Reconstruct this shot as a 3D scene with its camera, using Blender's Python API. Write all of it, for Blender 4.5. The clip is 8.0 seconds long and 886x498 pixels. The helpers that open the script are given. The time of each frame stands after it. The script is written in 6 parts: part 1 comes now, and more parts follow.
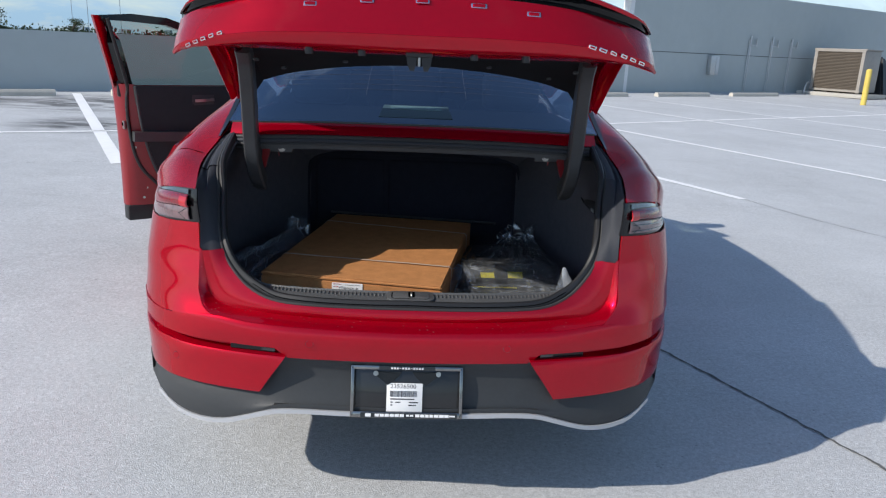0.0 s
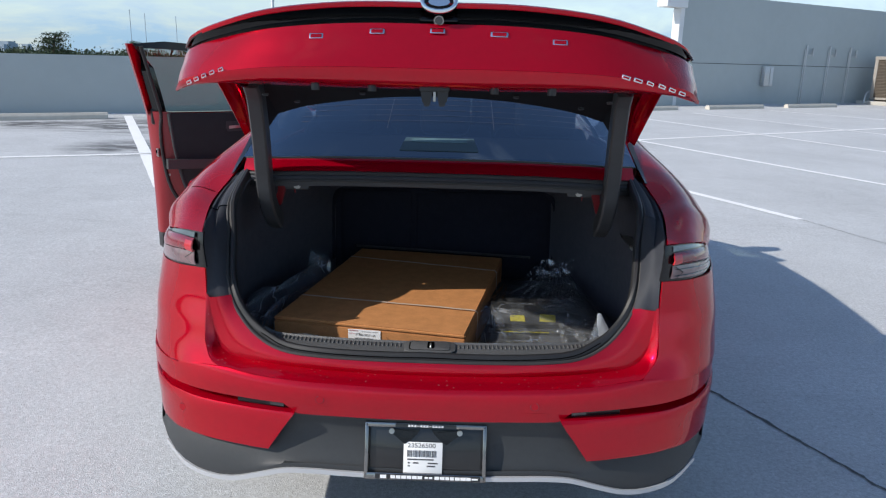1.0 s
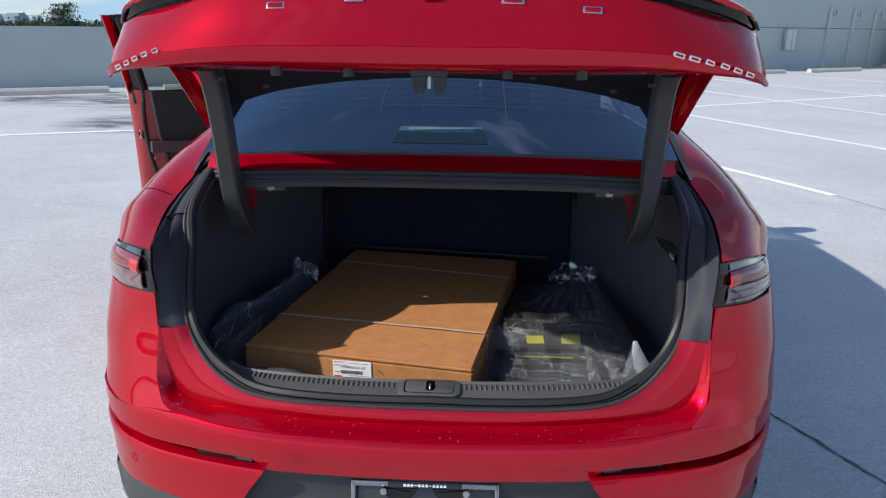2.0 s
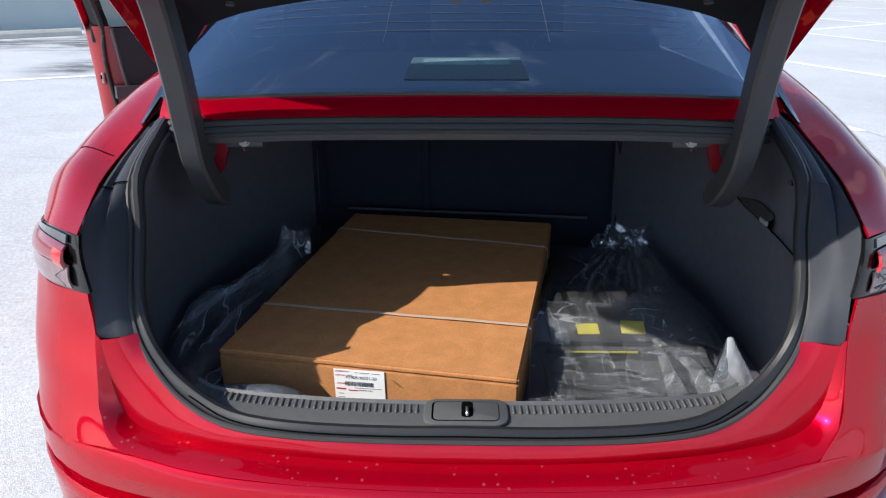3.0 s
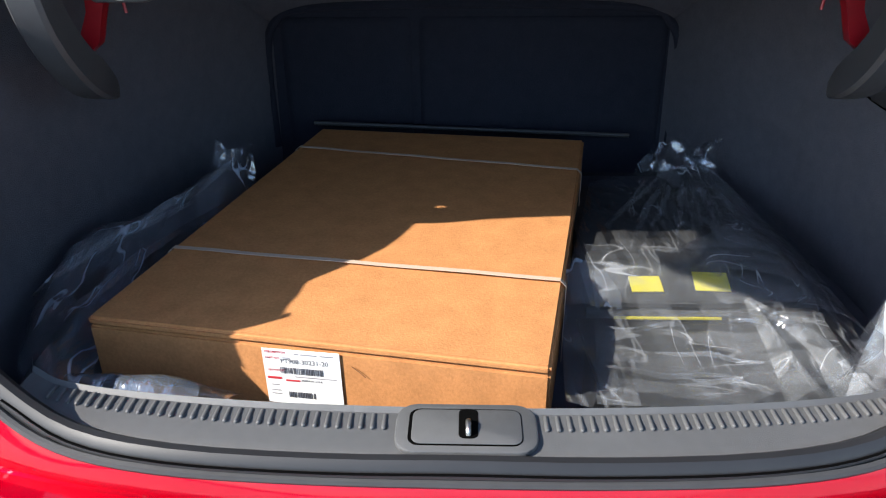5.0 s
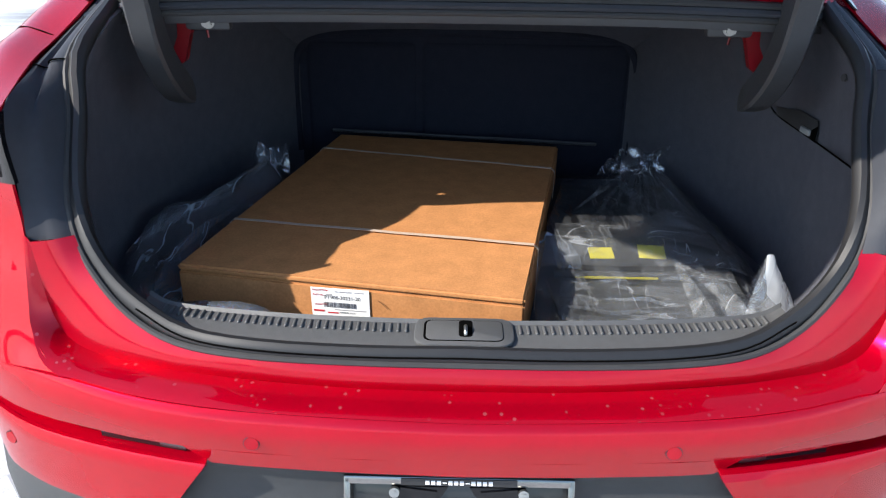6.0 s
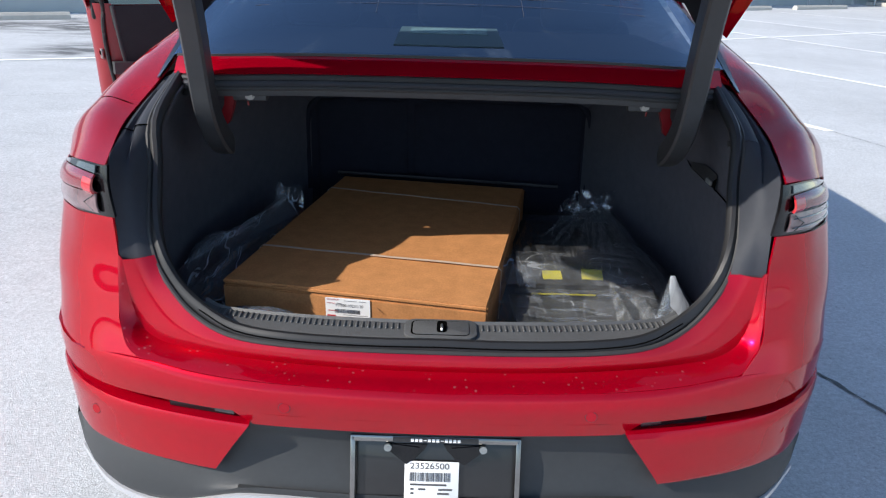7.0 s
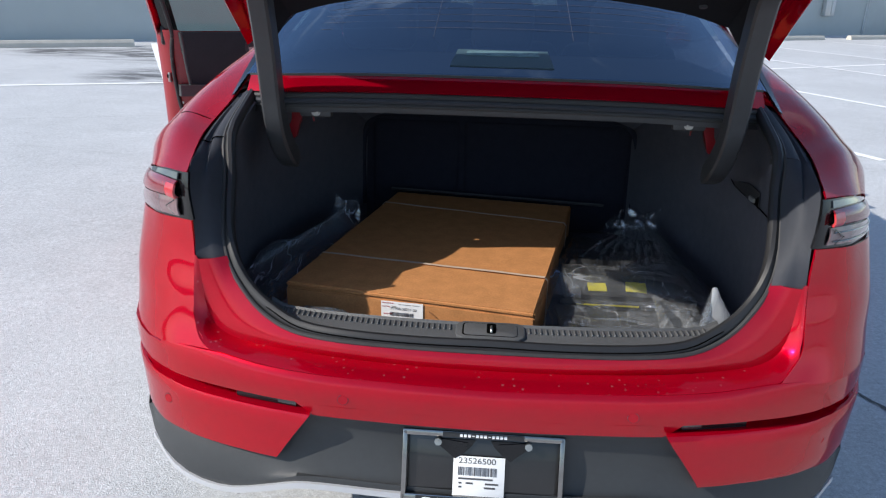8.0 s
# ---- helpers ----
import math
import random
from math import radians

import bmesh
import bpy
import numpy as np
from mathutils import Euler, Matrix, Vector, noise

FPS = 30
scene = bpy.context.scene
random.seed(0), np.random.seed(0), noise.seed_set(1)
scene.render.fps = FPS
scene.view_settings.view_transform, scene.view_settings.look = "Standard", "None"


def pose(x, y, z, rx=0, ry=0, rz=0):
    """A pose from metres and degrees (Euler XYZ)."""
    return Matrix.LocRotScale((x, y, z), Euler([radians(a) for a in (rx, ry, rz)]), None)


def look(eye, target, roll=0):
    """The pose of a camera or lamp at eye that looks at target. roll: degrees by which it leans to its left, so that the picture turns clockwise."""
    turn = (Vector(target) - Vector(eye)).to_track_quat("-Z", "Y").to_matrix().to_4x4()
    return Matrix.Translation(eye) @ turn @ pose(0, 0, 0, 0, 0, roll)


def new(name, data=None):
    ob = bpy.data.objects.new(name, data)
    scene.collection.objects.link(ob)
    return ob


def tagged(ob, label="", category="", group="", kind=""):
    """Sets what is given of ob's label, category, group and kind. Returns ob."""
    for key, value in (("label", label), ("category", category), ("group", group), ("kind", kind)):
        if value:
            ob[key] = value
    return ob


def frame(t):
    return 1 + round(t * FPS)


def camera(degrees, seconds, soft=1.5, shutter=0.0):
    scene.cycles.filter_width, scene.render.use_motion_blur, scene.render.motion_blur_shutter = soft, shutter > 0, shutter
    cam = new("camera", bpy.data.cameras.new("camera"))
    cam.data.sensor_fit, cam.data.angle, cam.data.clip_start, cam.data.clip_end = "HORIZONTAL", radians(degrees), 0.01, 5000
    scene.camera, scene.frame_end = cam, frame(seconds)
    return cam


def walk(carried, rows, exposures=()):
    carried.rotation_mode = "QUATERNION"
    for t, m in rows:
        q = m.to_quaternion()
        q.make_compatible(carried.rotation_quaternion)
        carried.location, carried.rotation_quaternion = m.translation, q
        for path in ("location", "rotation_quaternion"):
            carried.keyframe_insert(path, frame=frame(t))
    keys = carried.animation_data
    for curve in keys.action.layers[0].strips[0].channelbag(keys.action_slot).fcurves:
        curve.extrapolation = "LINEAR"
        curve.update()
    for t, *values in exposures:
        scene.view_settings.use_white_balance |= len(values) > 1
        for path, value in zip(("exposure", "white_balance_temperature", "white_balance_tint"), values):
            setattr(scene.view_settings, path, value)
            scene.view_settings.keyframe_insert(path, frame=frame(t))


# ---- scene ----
cam = camera(62.5, 8.0, 1.2)
PATH = [
    (0, (-0.005, -1.869, 1.348), (0.085, 0.057, 0.816), 2.5),
    (0.5, (0.014, -1.856, 1.361), (0.026, 0.082, 0.865), 1.9),
    (1, (0.068, -1.691, 1.39), (0.026, 0.246, 0.891), 1.4),
    (1.5, (0.114, -1.5, 1.411), (0.04, 0.428, 0.884), 1.1),
    (3, (-0.006, -0.887, 1.333), (-0.059, 0.974, 0.601), -0.3),
    (3.5, (-0.003, -0.668, 1.255), (-0.055, 1.162, 0.451), -0.8),
    (4, (-0.004, -0.5, 1.154), (-0.063, 1.31, 0.304), -1.0),
    (4.2, (-0.008, -0.447, 1.125), (-0.064, 1.353, 0.255), -1.1),
    (5.3, (0.003, -0.443, 1.115), (-0.062, 1.361, 0.254), -0.3),
    (5.5, (-0.001, -0.515, 1.123), (-0.057, 1.296, 0.276), -0.1),
    (6, (-0.015, -0.754, 1.166), (-0.045, 1.073, 0.354), 0.7),
    (6.5, (-0.001, -0.961, 1.237), (-0.012, 0.881, 0.457), 1.3),
    (7, (0.005, -1.097, 1.295), (-0.001, 0.763, 0.561), 1.6),
    (7.5, (-0.008, -1.176, 1.3), (-0.054, 0.7, 0.61), 1.6),
    (8, (-0.009, -1.194, 1.288), (-0.135, 0.686, 0.62), 1.5),
]
walk(cam, [(t, look(eye, target, roll)) for t, eye, target, roll in PATH],
     exposures=[(0, .36), (1.5, .46), (2.8, .86), (3.5, 1.38), (4.2, 1.68), (5.3, 1.70), (6.0, 1.42), (6.5, 1.02), (7.0, .84), (7.5, .76), (8.0, .66)])

# ---- world, sun, exposure ----
SUN_TO = Vector((1.37, 0.55, -1.0)).normalized()      # the way the sunlight travels
sun_el = math.asin(-SUN_TO.z)
sun_az = math.atan2(-SUN_TO.x, -SUN_TO.y)
world = bpy.data.worlds.new("world")
scene.world = world
world.use_nodes = True
wn, wl = world.node_tree.nodes, world.node_tree.links
wn.clear()
w_out = wn.new("ShaderNodeOutputWorld")
w_bg = wn.new("ShaderNodeBackground")
w_sky = wn.new("ShaderNodeTexSky")
w_sky.sky_type = "NISHITA"
w_sky.sun_disc = False
w_sky.sun_elevation = sun_el
w_sky.sun_rotation = sun_az
w_sky.air_density, w_sky.dust_density, w_sky.ozone_density = 1.0, 0.3, 2.0
w_bg.inputs["Strength"].default_value = 0.12
# thin broken cloud: lighter veils over the blue
w_geo = wn.new("ShaderNodeTexCoord")
w_map = wn.new("ShaderNodeMapping")
w_map.inputs["Scale"].default_value = (1.0, 1.0, 3.2)
w_noise = wn.new("ShaderNodeTexNoise")
w_noise.inputs["Scale"].default_value = 3.4
w_noise.inputs["Detail"].default_value = 7.0
w_noise.inputs["Roughness"].default_value = 0.62
w_noise.inputs["Distortion"].default_value = 0.4
w_sep = wn.new("ShaderNodeSeparateXYZ")
w_low = wn.new("ShaderNodeMapRange")
w_low.inputs["From Min"].default_value, w_low.inputs["From Max"].default_value = 0.0, 0.30
w_low.inputs["To Min"].default_value, w_low.inputs["To Max"].default_value = 0.30, 0.0
w_add = wn.new("ShaderNodeMath")
w_add.operation = "ADD"
w_ramp = wn.new("ShaderNodeMapRange")
w_ramp.inputs["From Min"].default_value, w_ramp.inputs["From Max"].default_value = 0.60, 0.86
w_ramp.inputs["To Max"].default_value = 0.92
w_tint = wn.new("ShaderNodeMix")
w_tint.data_type = "RGBA"
w_tint.inputs["A"].default_value = (2.1, 3.5, 5.0, 1)
w_tint.inputs["B"].default_value = (6.0, 6.6, 7.4, 1)
w_high = wn.new("ShaderNodeMapRange")
w_high.inputs["From Min"].default_value, w_high.inputs["From Max"].default_value = 0.02, 0.16
w_mix = wn.new("ShaderNodeMix")
w_mix.data_type = "RGBA"
wl.new(w_geo.outputs["Generated"], w_map.inputs["Vector"])
wl.new(w_geo.outputs["Generated"], w_sep.inputs["Vector"])
wl.new(w_sep.outputs["Z"], w_low.inputs["Value"])
wl.new(w_sep.outputs["Z"], w_high.inputs["Value"])
wl.new(w_map.outputs["Vector"], w_noise.inputs["Vector"])
wl.new(w_noise.outputs["Fac"], w_add.inputs[0])
wl.new(w_low.outputs["Result"], w_add.inputs[1])
wl.new(w_add.outputs[0], w_ramp.inputs["Value"])
wl.new(w_high.outputs["Result"], w_tint.inputs["Factor"])
wl.new(w_tint.outputs["Result"], w_mix.inputs["B"])
wl.new(w_ramp.outputs["Result"], w_mix.inputs["Factor"])
wl.new(w_sky.outputs["Color"], w_mix.inputs["A"])
wl.new(w_mix.outputs["Result"], w_bg.inputs["Color"])
wl.new(w_bg.outputs["Background"], w_out.inputs["Surface"])

sun_data = bpy.data.lights.new("sun", "SUN")
sun_data.energy = 3.7
sun_data.angle = radians(0.53)
sun_data.color = (1.0, 0.94, 0.86)
sun = new("sun", sun_data)
sun.matrix_world = Matrix.Translation((-8, -2, 9)) @ SUN_TO.to_track_quat("-Z", "Y").to_matrix().to_4x4()


# ---- materials ----
def material(name, color, rough=0.5, metal=0.0, coat=0.0, vary=0.0, scale=30.0, bump=0.0, bump_scale=200.0, spec=0.5, coat_rough=0.03):
    """A Principled material with a colour that varies at two scales, and fine relief."""
    m = bpy.data.materials.new(name)
    m.use_nodes = True
    n, l = m.node_tree.nodes, m.node_tree.links
    b = n["Principled BSDF"]
    b.inputs["Base Color"].default_value = (*color, 1)
    b.inputs["Roughness"].default_value = rough
    b.inputs["Metallic"].default_value = metal
    b.inputs["Coat Weight"].default_value = coat
    b.inputs["Coat Roughness"].default_value = coat_rough
    b.inputs["Specular IOR Level"].default_value = spec
    tc = n.new("ShaderNodeTexCoord")
    if vary:
        big, small, add, hsv = n.new("ShaderNodeTexNoise"), n.new("ShaderNodeTexNoise"), n.new("ShaderNodeMath"), n.new("ShaderNodeHueSaturation")
        big.inputs["Scale"].default_value, small.inputs["Scale"].default_value = scale * 0.12, scale
        big.inputs["Detail"].default_value = small.inputs["Detail"].default_value = 6
        add.operation = "ADD"
        rng = n.new("ShaderNodeMapRange")
        rng.inputs["From Min"].default_value, rng.inputs["From Max"].default_value = 0.6, 1.4
        rng.inputs["To Min"].default_value, rng.inputs["To Max"].default_value = 1 - vary, 1 + vary
        l.new(tc.outputs["Object"], big.inputs["Vector"])
        l.new(tc.outputs["Object"], small.inputs["Vector"])
        l.new(big.outputs["Fac"], add.inputs[0])
        l.new(small.outputs["Fac"], add.inputs[1])
        l.new(add.outputs[0], rng.inputs["Value"])
        l.new(rng.outputs["Result"], hsv.inputs["Value"])
        hsv.inputs["Color"].default_value = (*color, 1)
        l.new(hsv.outputs["Color"], b.inputs["Base Color"])
    if bump:
        nz, bp = n.new("ShaderNodeTexNoise"), n.new("ShaderNodeBump")
        nz.inputs["Scale"].default_value = bump_scale
        nz.inputs["Detail"].default_value = 4
        bp.inputs["Strength"].default_value = bump
        bp.inputs["Distance"].default_value = 0.002
        l.new(tc.outputs["Object"], nz.inputs["Vector"])
        l.new(nz.outputs["Fac"], bp.inputs["Height"])
        l.new(bp.outputs["Normal"], b.inputs["Normal"])
    return m


M_RED = material("red_paint", (0.47, 0.0005, 0.015), rough=0.24, metal=0.58, spec=0.0, coat=0.75, vary=0.06, scale=60, coat_rough=0.015)
M_RED.node_tree.nodes["Principled BSDF"].inputs["Specular Tint"].default_value = (0.18, 0.008, 0.03, 1)
# the body red darkened, with shade in its colour, for door edge and hinge brackets
M_RED_SHADE = material("red_paint_shaded", (0.22, 0.003, 0.008), rough=0.4, coat=0.3, vary=0.06, scale=60)
M_CLAD = material("grey_cladding", (0.030, 0.033, 0.036), rough=0.55, vary=0.12, scale=90, bump=0.25, bump_scale=900)
M_TRIM = material("dark_trim", (0.040, 0.041, 0.044), rough=0.48, vary=0.12, scale=90, bump=0.2, bump_scale=900)
M_RUBBER = material("rubber", (0.014, 0.014, 0.015), rough=0.5, vary=0.15, scale=60)
M_GLOSSBLACK = material("gloss_black", (0.006, 0.006, 0.007), rough=0.2, coat=0.35, spec=0.25)
M_PIANO = material("polished_black", (0.004, 0.004, 0.005), rough=0.06, spec=0.35)
M_CARPET = material("trunk_carpet", (0.092, 0.094, 0.114), rough=0.95, vary=0.14, scale=320, bump=0.8, bump_scale=700, spec=0.15)
# boot carpet made darker: the gloom of the far end is put into the colour
M_SEATBACK_SHADE = material("seat_back_carpet_shaded", (0.025, 0.028, 0.042), rough=0.95, vary=0.14, scale=320, bump=0.8, bump_scale=700, spec=0.1)
M_CARDBOARD = material("cardboard", (0.45, 0.200, 0.074), rough=0.85, vary=0.20, scale=240, bump=0.25, bump_scale=350, spec=0.2)
M_RED.node_tree.nodes["Principled BSDF"].inputs["Coat IOR"].default_value = 1.5
M_SEALGREY = material("grey_seal_rubber", (0.036, 0.036, 0.037), spec=0.3, rough=0.6, vary=0.15, scale=60)
M_RED_SPOT = M_RED.copy()
M_RED_SPOT.name = "red_paint_with_water_spots"
sn, sl = M_RED_SPOT.node_tree.nodes, M_RED_SPOT.node_tree.links
s_tc, s_vo, s_where, s_near, s_many, s_amt, s_mix, s_bump = (sn.new(k) for k in ("ShaderNodeTexCoord", "ShaderNodeTexVoronoi", "ShaderNodeTexNoise", "ShaderNodeMapRange", "ShaderNodeMapRange", "ShaderNodeMath", "ShaderNodeMix", "ShaderNodeBump"))
s_vo.inputs["Scale"].default_value = 62
s_where.inputs["Scale"].default_value = 14
s_near.inputs["From Min"].default_value, s_near.inputs["From Max"].default_value = 0.19, 0.12
s_many.inputs["From Min"].default_value, s_many.inputs["From Max"].default_value = 0.36, 0.54
s_many.inputs["To Max"].default_value = 0.34
s_amt.operation = "MULTIPLY"
s_mix.data_type = "RGBA"
s_mix.inputs["B"].default_value = (0.62, 0.22, 0.24, 1)
s_b = sn["Principled BSDF"]
s_base = s_b.inputs["Base Color"].links[0].from_socket
sl.new(s_tc.outputs["Object"], s_vo.inputs["Vector"])
sl.new(s_tc.outputs["Object"], s_where.inputs["Vector"])
sl.new(s_vo.outputs["Distance"], s_near.inputs["Value"])
sl.new(s_where.outputs["Fac"], s_many.inputs["Value"])
sl.new(s_near.outputs["Result"], s_amt.inputs[0])
sl.new(s_many.outputs["Result"], s_amt.inputs[1])
sl.new(s_amt.outputs[0], s_mix.inputs["Factor"])
sl.new(s_base, s_mix.inputs["A"])
sl.new(s_mix.outputs["Result"], s_b.inputs["Base Color"])
s_bump.inputs["Strength"].default_value, s_bump.inputs["Distance"].default_value = 0.5, 0.001
sl.new(s_amt.outputs[0], s_bump.inputs["Height"])
sl.new(s_bump.outputs["Normal"], s_b.inputs["Coat Normal"])
M_BLACKHOLE = material("unlit_black", (0.003, 0.003, 0.003), rough=0.9, spec=0.0)
M_CHROME = material("chrome", (0.75, 0.76, 0.78), rough=0.12, metal=1.0)
M_DARKCHROME = material("black_chrome", (0.28, 0.27, 0.26), rough=0.18, metal=1.0, vary=0.2, scale=40)
M_STEEL = material("zinc_steel", (0.42, 0.42, 0.40), rough=0.38, metal=1.0, vary=0.15, scale=200)
M_SILVER = material("silver_paint", (0.50, 0.51, 0.53), rough=0.35, metal=0.35, coat=0.3)
M_WHITE = material("white_paper", (0.78, 0.78, 0.77), rough=0.6, vary=0.03, scale=40)
M_INK = material("black_ink", (0.07, 0.07, 0.075), rough=0.6)
M_GREYINK = material("grey_ink", (0.26, 0.26, 0.27), rough=0.6)
M_REDINK = material("red_ink", (0.45, 0.03, 0.04), rough=0.6)
M_PLATEBLACK = material("plate_black", (0.012, 0.012, 0.013), rough=0.28, coat=0.4, vary=0.2, scale=60)
M_WIRE = material("heater_wire", (0.075, 0.068, 0.085), rough=0.5)
M_STOPLAMP = material("stop_lamp_plastic", (0.045, 0.08, 0.10), rough=0.3)
M_SEAT = material("dark_upholstery", (0.016, 0.017, 0.02), rough=0.8, vary=0.2, scale=120)


def gloss_share(n, l, base, normal=None):
    """How much a thin sheet mirrors: little when faced, much at a glancing angle, alike on both sides."""
    lw, pw, mr = n.new("ShaderNodeLayerWeight"), n.new("ShaderNodeMath"), n.new("ShaderNodeMapRange")
    lw.inputs["Blend"].default_value = 0.5
    pw.operation, pw.inputs[1].default_value = "POWER", 4.0
    mr.inputs["To Min"].default_value = base
    if normal is not None:
        l.new(normal, lw.inputs["Normal"])
    l.new(lw.outputs["Facing"], pw.inputs[0])
    l.new(pw.outputs[0], mr.inputs["Value"])
    return mr.outputs["Result"]


def glass_material(name, color, base, rough=0.0, sheen=(1, 1, 1)):
    """Thin glazing: a tinted see-through layer under a clear reflecting surface."""
    m = bpy.data.materials.new(name)
    m.use_nodes = True
    n, l = m.node_tree.nodes, m.node_tree.links
    n.clear()
    out, mix, tr, gl = (n.new(k) for k in ("ShaderNodeOutputMaterial", "ShaderNodeMixShader", "ShaderNodeBsdfTransparent", "ShaderNodeBsdfGlossy"))
    tr.inputs["Color"].default_value = (*color, 1)
    gl.inputs["Roughness"].default_value = rough
    gl.inputs["Color"].default_value = (*sheen, 1)
    l.new(gloss_share(n, l, base), mix.inputs["Fac"])
    l.new(tr.outputs["BSDF"], mix.inputs[1])
    l.new(gl.outputs["BSDF"], mix.inputs[2])
    l.new(mix.outputs["Shader"], out.inputs["Surface"])
    return m


M_TINT = glass_material("tinted_glass", (0.19, 0.22, 0.27), 0.12, sheen=(0.60, 0.76, 1.0))
M_REARGLASS = glass_material("rear_glass", (0.31, 0.36, 0.41), 0.19, sheen=(0.66, 0.81, 1.0))
M_GUTTER = material("gutter_plastic", (0.031, 0.034, 0.042), spec=0.25, rough=0.62, vary=0.1, scale=90, bump=0.2, bump_scale=900)
M_LAMP_TIP = material("bright_red_lens", (0.42, 0.006, 0.012), rough=0.15, coat=0.6)
M_PALELENS = material("pale_lens", (0.10, 0.17, 0.19), rough=0.25, vary=0.3, scale=300)
M_GLASS = glass_material("green_glass", (0.52, 0.58, 0.53), 0.035)

M_BAND = material("packing_band", (0.50, 0.38, 0.29), rough=0.55)
M_SCUFF = material("scuffed_card", (0.25, 0.11, 0.045), rough=0.9)
M_MAT = material("black_mat", (0.022, 0.023, 0.025), rough=0.6, vary=0.2, scale=150, bump=0.4, bump_scale=500)
M_YELLOW = material("yellow_sticker", (0.74, 0.62, 0.03), rough=0.55, vary=0.05, scale=60)
M_STOP = material("weathered_concrete", (0.52, 0.49, 0.43), rough=0.85, vary=0.12, scale=10, bump=0.4, bump_scale=90)
M_WALLPIPE = material("painted_pipe", (0.55, 0.57, 0.57), rough=0.6, vary=0.05, scale=20)
M_GALV = material("galvanised", (0.52, 0.53, 0.53), rough=0.45, metal=0.6, vary=0.15, scale=30)
M_UNIT = material("beige_metal", (0.29, 0.265, 0.235), rough=0.55, vary=0.15, scale=12)
M_COIL = material("coil_fins", (0.085, 0.066, 0.048), rough=0.6, vary=0.2, scale=25)
M_RUSTDARK = material("dark_coil", (0.07, 0.055, 0.04), rough=0.8)
M_BOLLARD = material("yellow_paint", (0.62, 0.47, 0.10), rough=0.55, vary=0.12, scale=15)
M_CRACK = material("crack_fill", (0.12, 0.12, 0.12), rough=0.9, vary=0.5, scale=220)
M_LOWLAND = material("lowland", (0.05, 0.065, 0.035), rough=1.0, vary=0.4, scale=0.05)
M_FOLIAGE = material("foliage", (0.038, 0.06, 0.028), rough=0.9, vary=0.45, scale=0.5)
M_TRUNK = material("bark", (0.10, 0.08, 0.06), rough=0.9, vary=0.3, scale=3)
M_HAZE = material("hazy_concrete", (0.34, 0.42, 0.50), rough=0.9)


def film_material(name, veil, crease, tint=(0.84, 0.88, 0.93), gloss=0.08, stretch=(1.0, 1.0), patch=7.0):
    """Thin clear plastic: see-through, a faint milky veil in sharp-edged folds, pale crease lines and glints."""
    m = bpy.data.materials.new(name)
    m.use_nodes = True
    n, l = m.node_tree.nodes, m.node_tree.links
    n.clear()
    out, body, skin, tr, gl, df, tl, half, tc = (n.new(k) for k in ("ShaderNodeOutputMaterial", "ShaderNodeMixShader", "ShaderNodeMixShader", "ShaderNodeBsdfTransparent", "ShaderNodeBsdfGlossy", "ShaderNodeBsdfDiffuse", "ShaderNodeBsdfTranslucent", "ShaderNodeMixShader", "ShaderNodeTexCoord"))
    tr.inputs["Color"].default_value = (0.95, 0.96, 0.97, 1)
    gl.inputs["Roughness"].default_value = 0.09
    df.inputs["Color"].default_value = tl.inputs["Color"].default_value = (*tint, 1)
    half.inputs["Fac"].default_value = 0.35

    def tex(scale, detail, vec=None):
        z = n.new("ShaderNodeTexNoise")
        z.inputs["Scale"].default_value, z.inputs["Detail"].default_value = scale, detail
        l.new(vec or tc.outputs["Object"], z.inputs["Vector"])
        return z

    def span(v, a, c, d, e):
        q = n.new("ShaderNodeMapRange")
        for k, x in zip(("From Min", "From Max", "To Min", "To Max"), (a, c, d, e)):
            q.inputs[k].default_value = x
        l.new(v, q.inputs["Value"])
        return q.outputs["Result"]

    def op(kind, a, c):
        q = n.new("ShaderNodeMath")
        q.operation = kind
        l.new(a, q.inputs[0])
        if isinstance(c, float):
            q.inputs[1].default_value = c
        else:
            l.new(c, q.inputs[1])
        return q.outputs[0]

    # coordinates pulled along the folds and bent a little
    bend = n.new("ShaderNodeVectorMath")
    bend.operation = "MULTIPLY_ADD"
    bend.inputs[1].default_value = (.022, .022, .022)
    l.new(tex(9, 1).outputs["Color"], bend.inputs[0])
    l.new(tc.outputs["Object"], bend.inputs[2])
    pull = n.new("ShaderNodeMapping")
    pull.inputs["Rotation"].default_value = (0, 0, .35)
    pull.inputs["Scale"].default_value = (stretch[0], stretch[1], 1.0)
    l.new(bend.outputs["Vector"], pull.inputs["Vector"])

    def cells(scale, feature):
        z = n.new("ShaderNodeTexVoronoi")
        z.feature = feature
        z.inputs["Scale"].default_value = scale
        l.new(pull.outputs["Vector"], z.inputs["Vector"])
        return z

    tone = n.new("ShaderNodeSeparateColor")
    l.new(cells(11, "F1").outputs["Color"], tone.inputs["Color"])
    folds = span(tone.outputs["Red"], .2, 1.0, veil * .35, veil * 1.9)
    ridge = op("ABSOLUTE", op("SUBTRACT", tex(10, 1, pull.outputs["Vector"]).outputs["Fac"], .5), 0.0)
    where = span(tex(patch, 2).outputs["Fac"], .45, .62, 0.0, float(crease))
    amount = op("ADD", folds, op("MULTIPLY", span(ridge, 0.0, .022, 1.0, 0.0), where))
    bp = n.new("ShaderNodeBump")
    bp.inputs["Strength"].default_value, bp.inputs["Distance"].default_value = 0.45, 0.010
    l.new(op("ADD", cells(23, "F1").outputs["Distance"], op("MULTIPLY", tex(60, 2, pull.outputs["Vector"]).outputs["Fac"], .5)), bp.inputs["Height"])
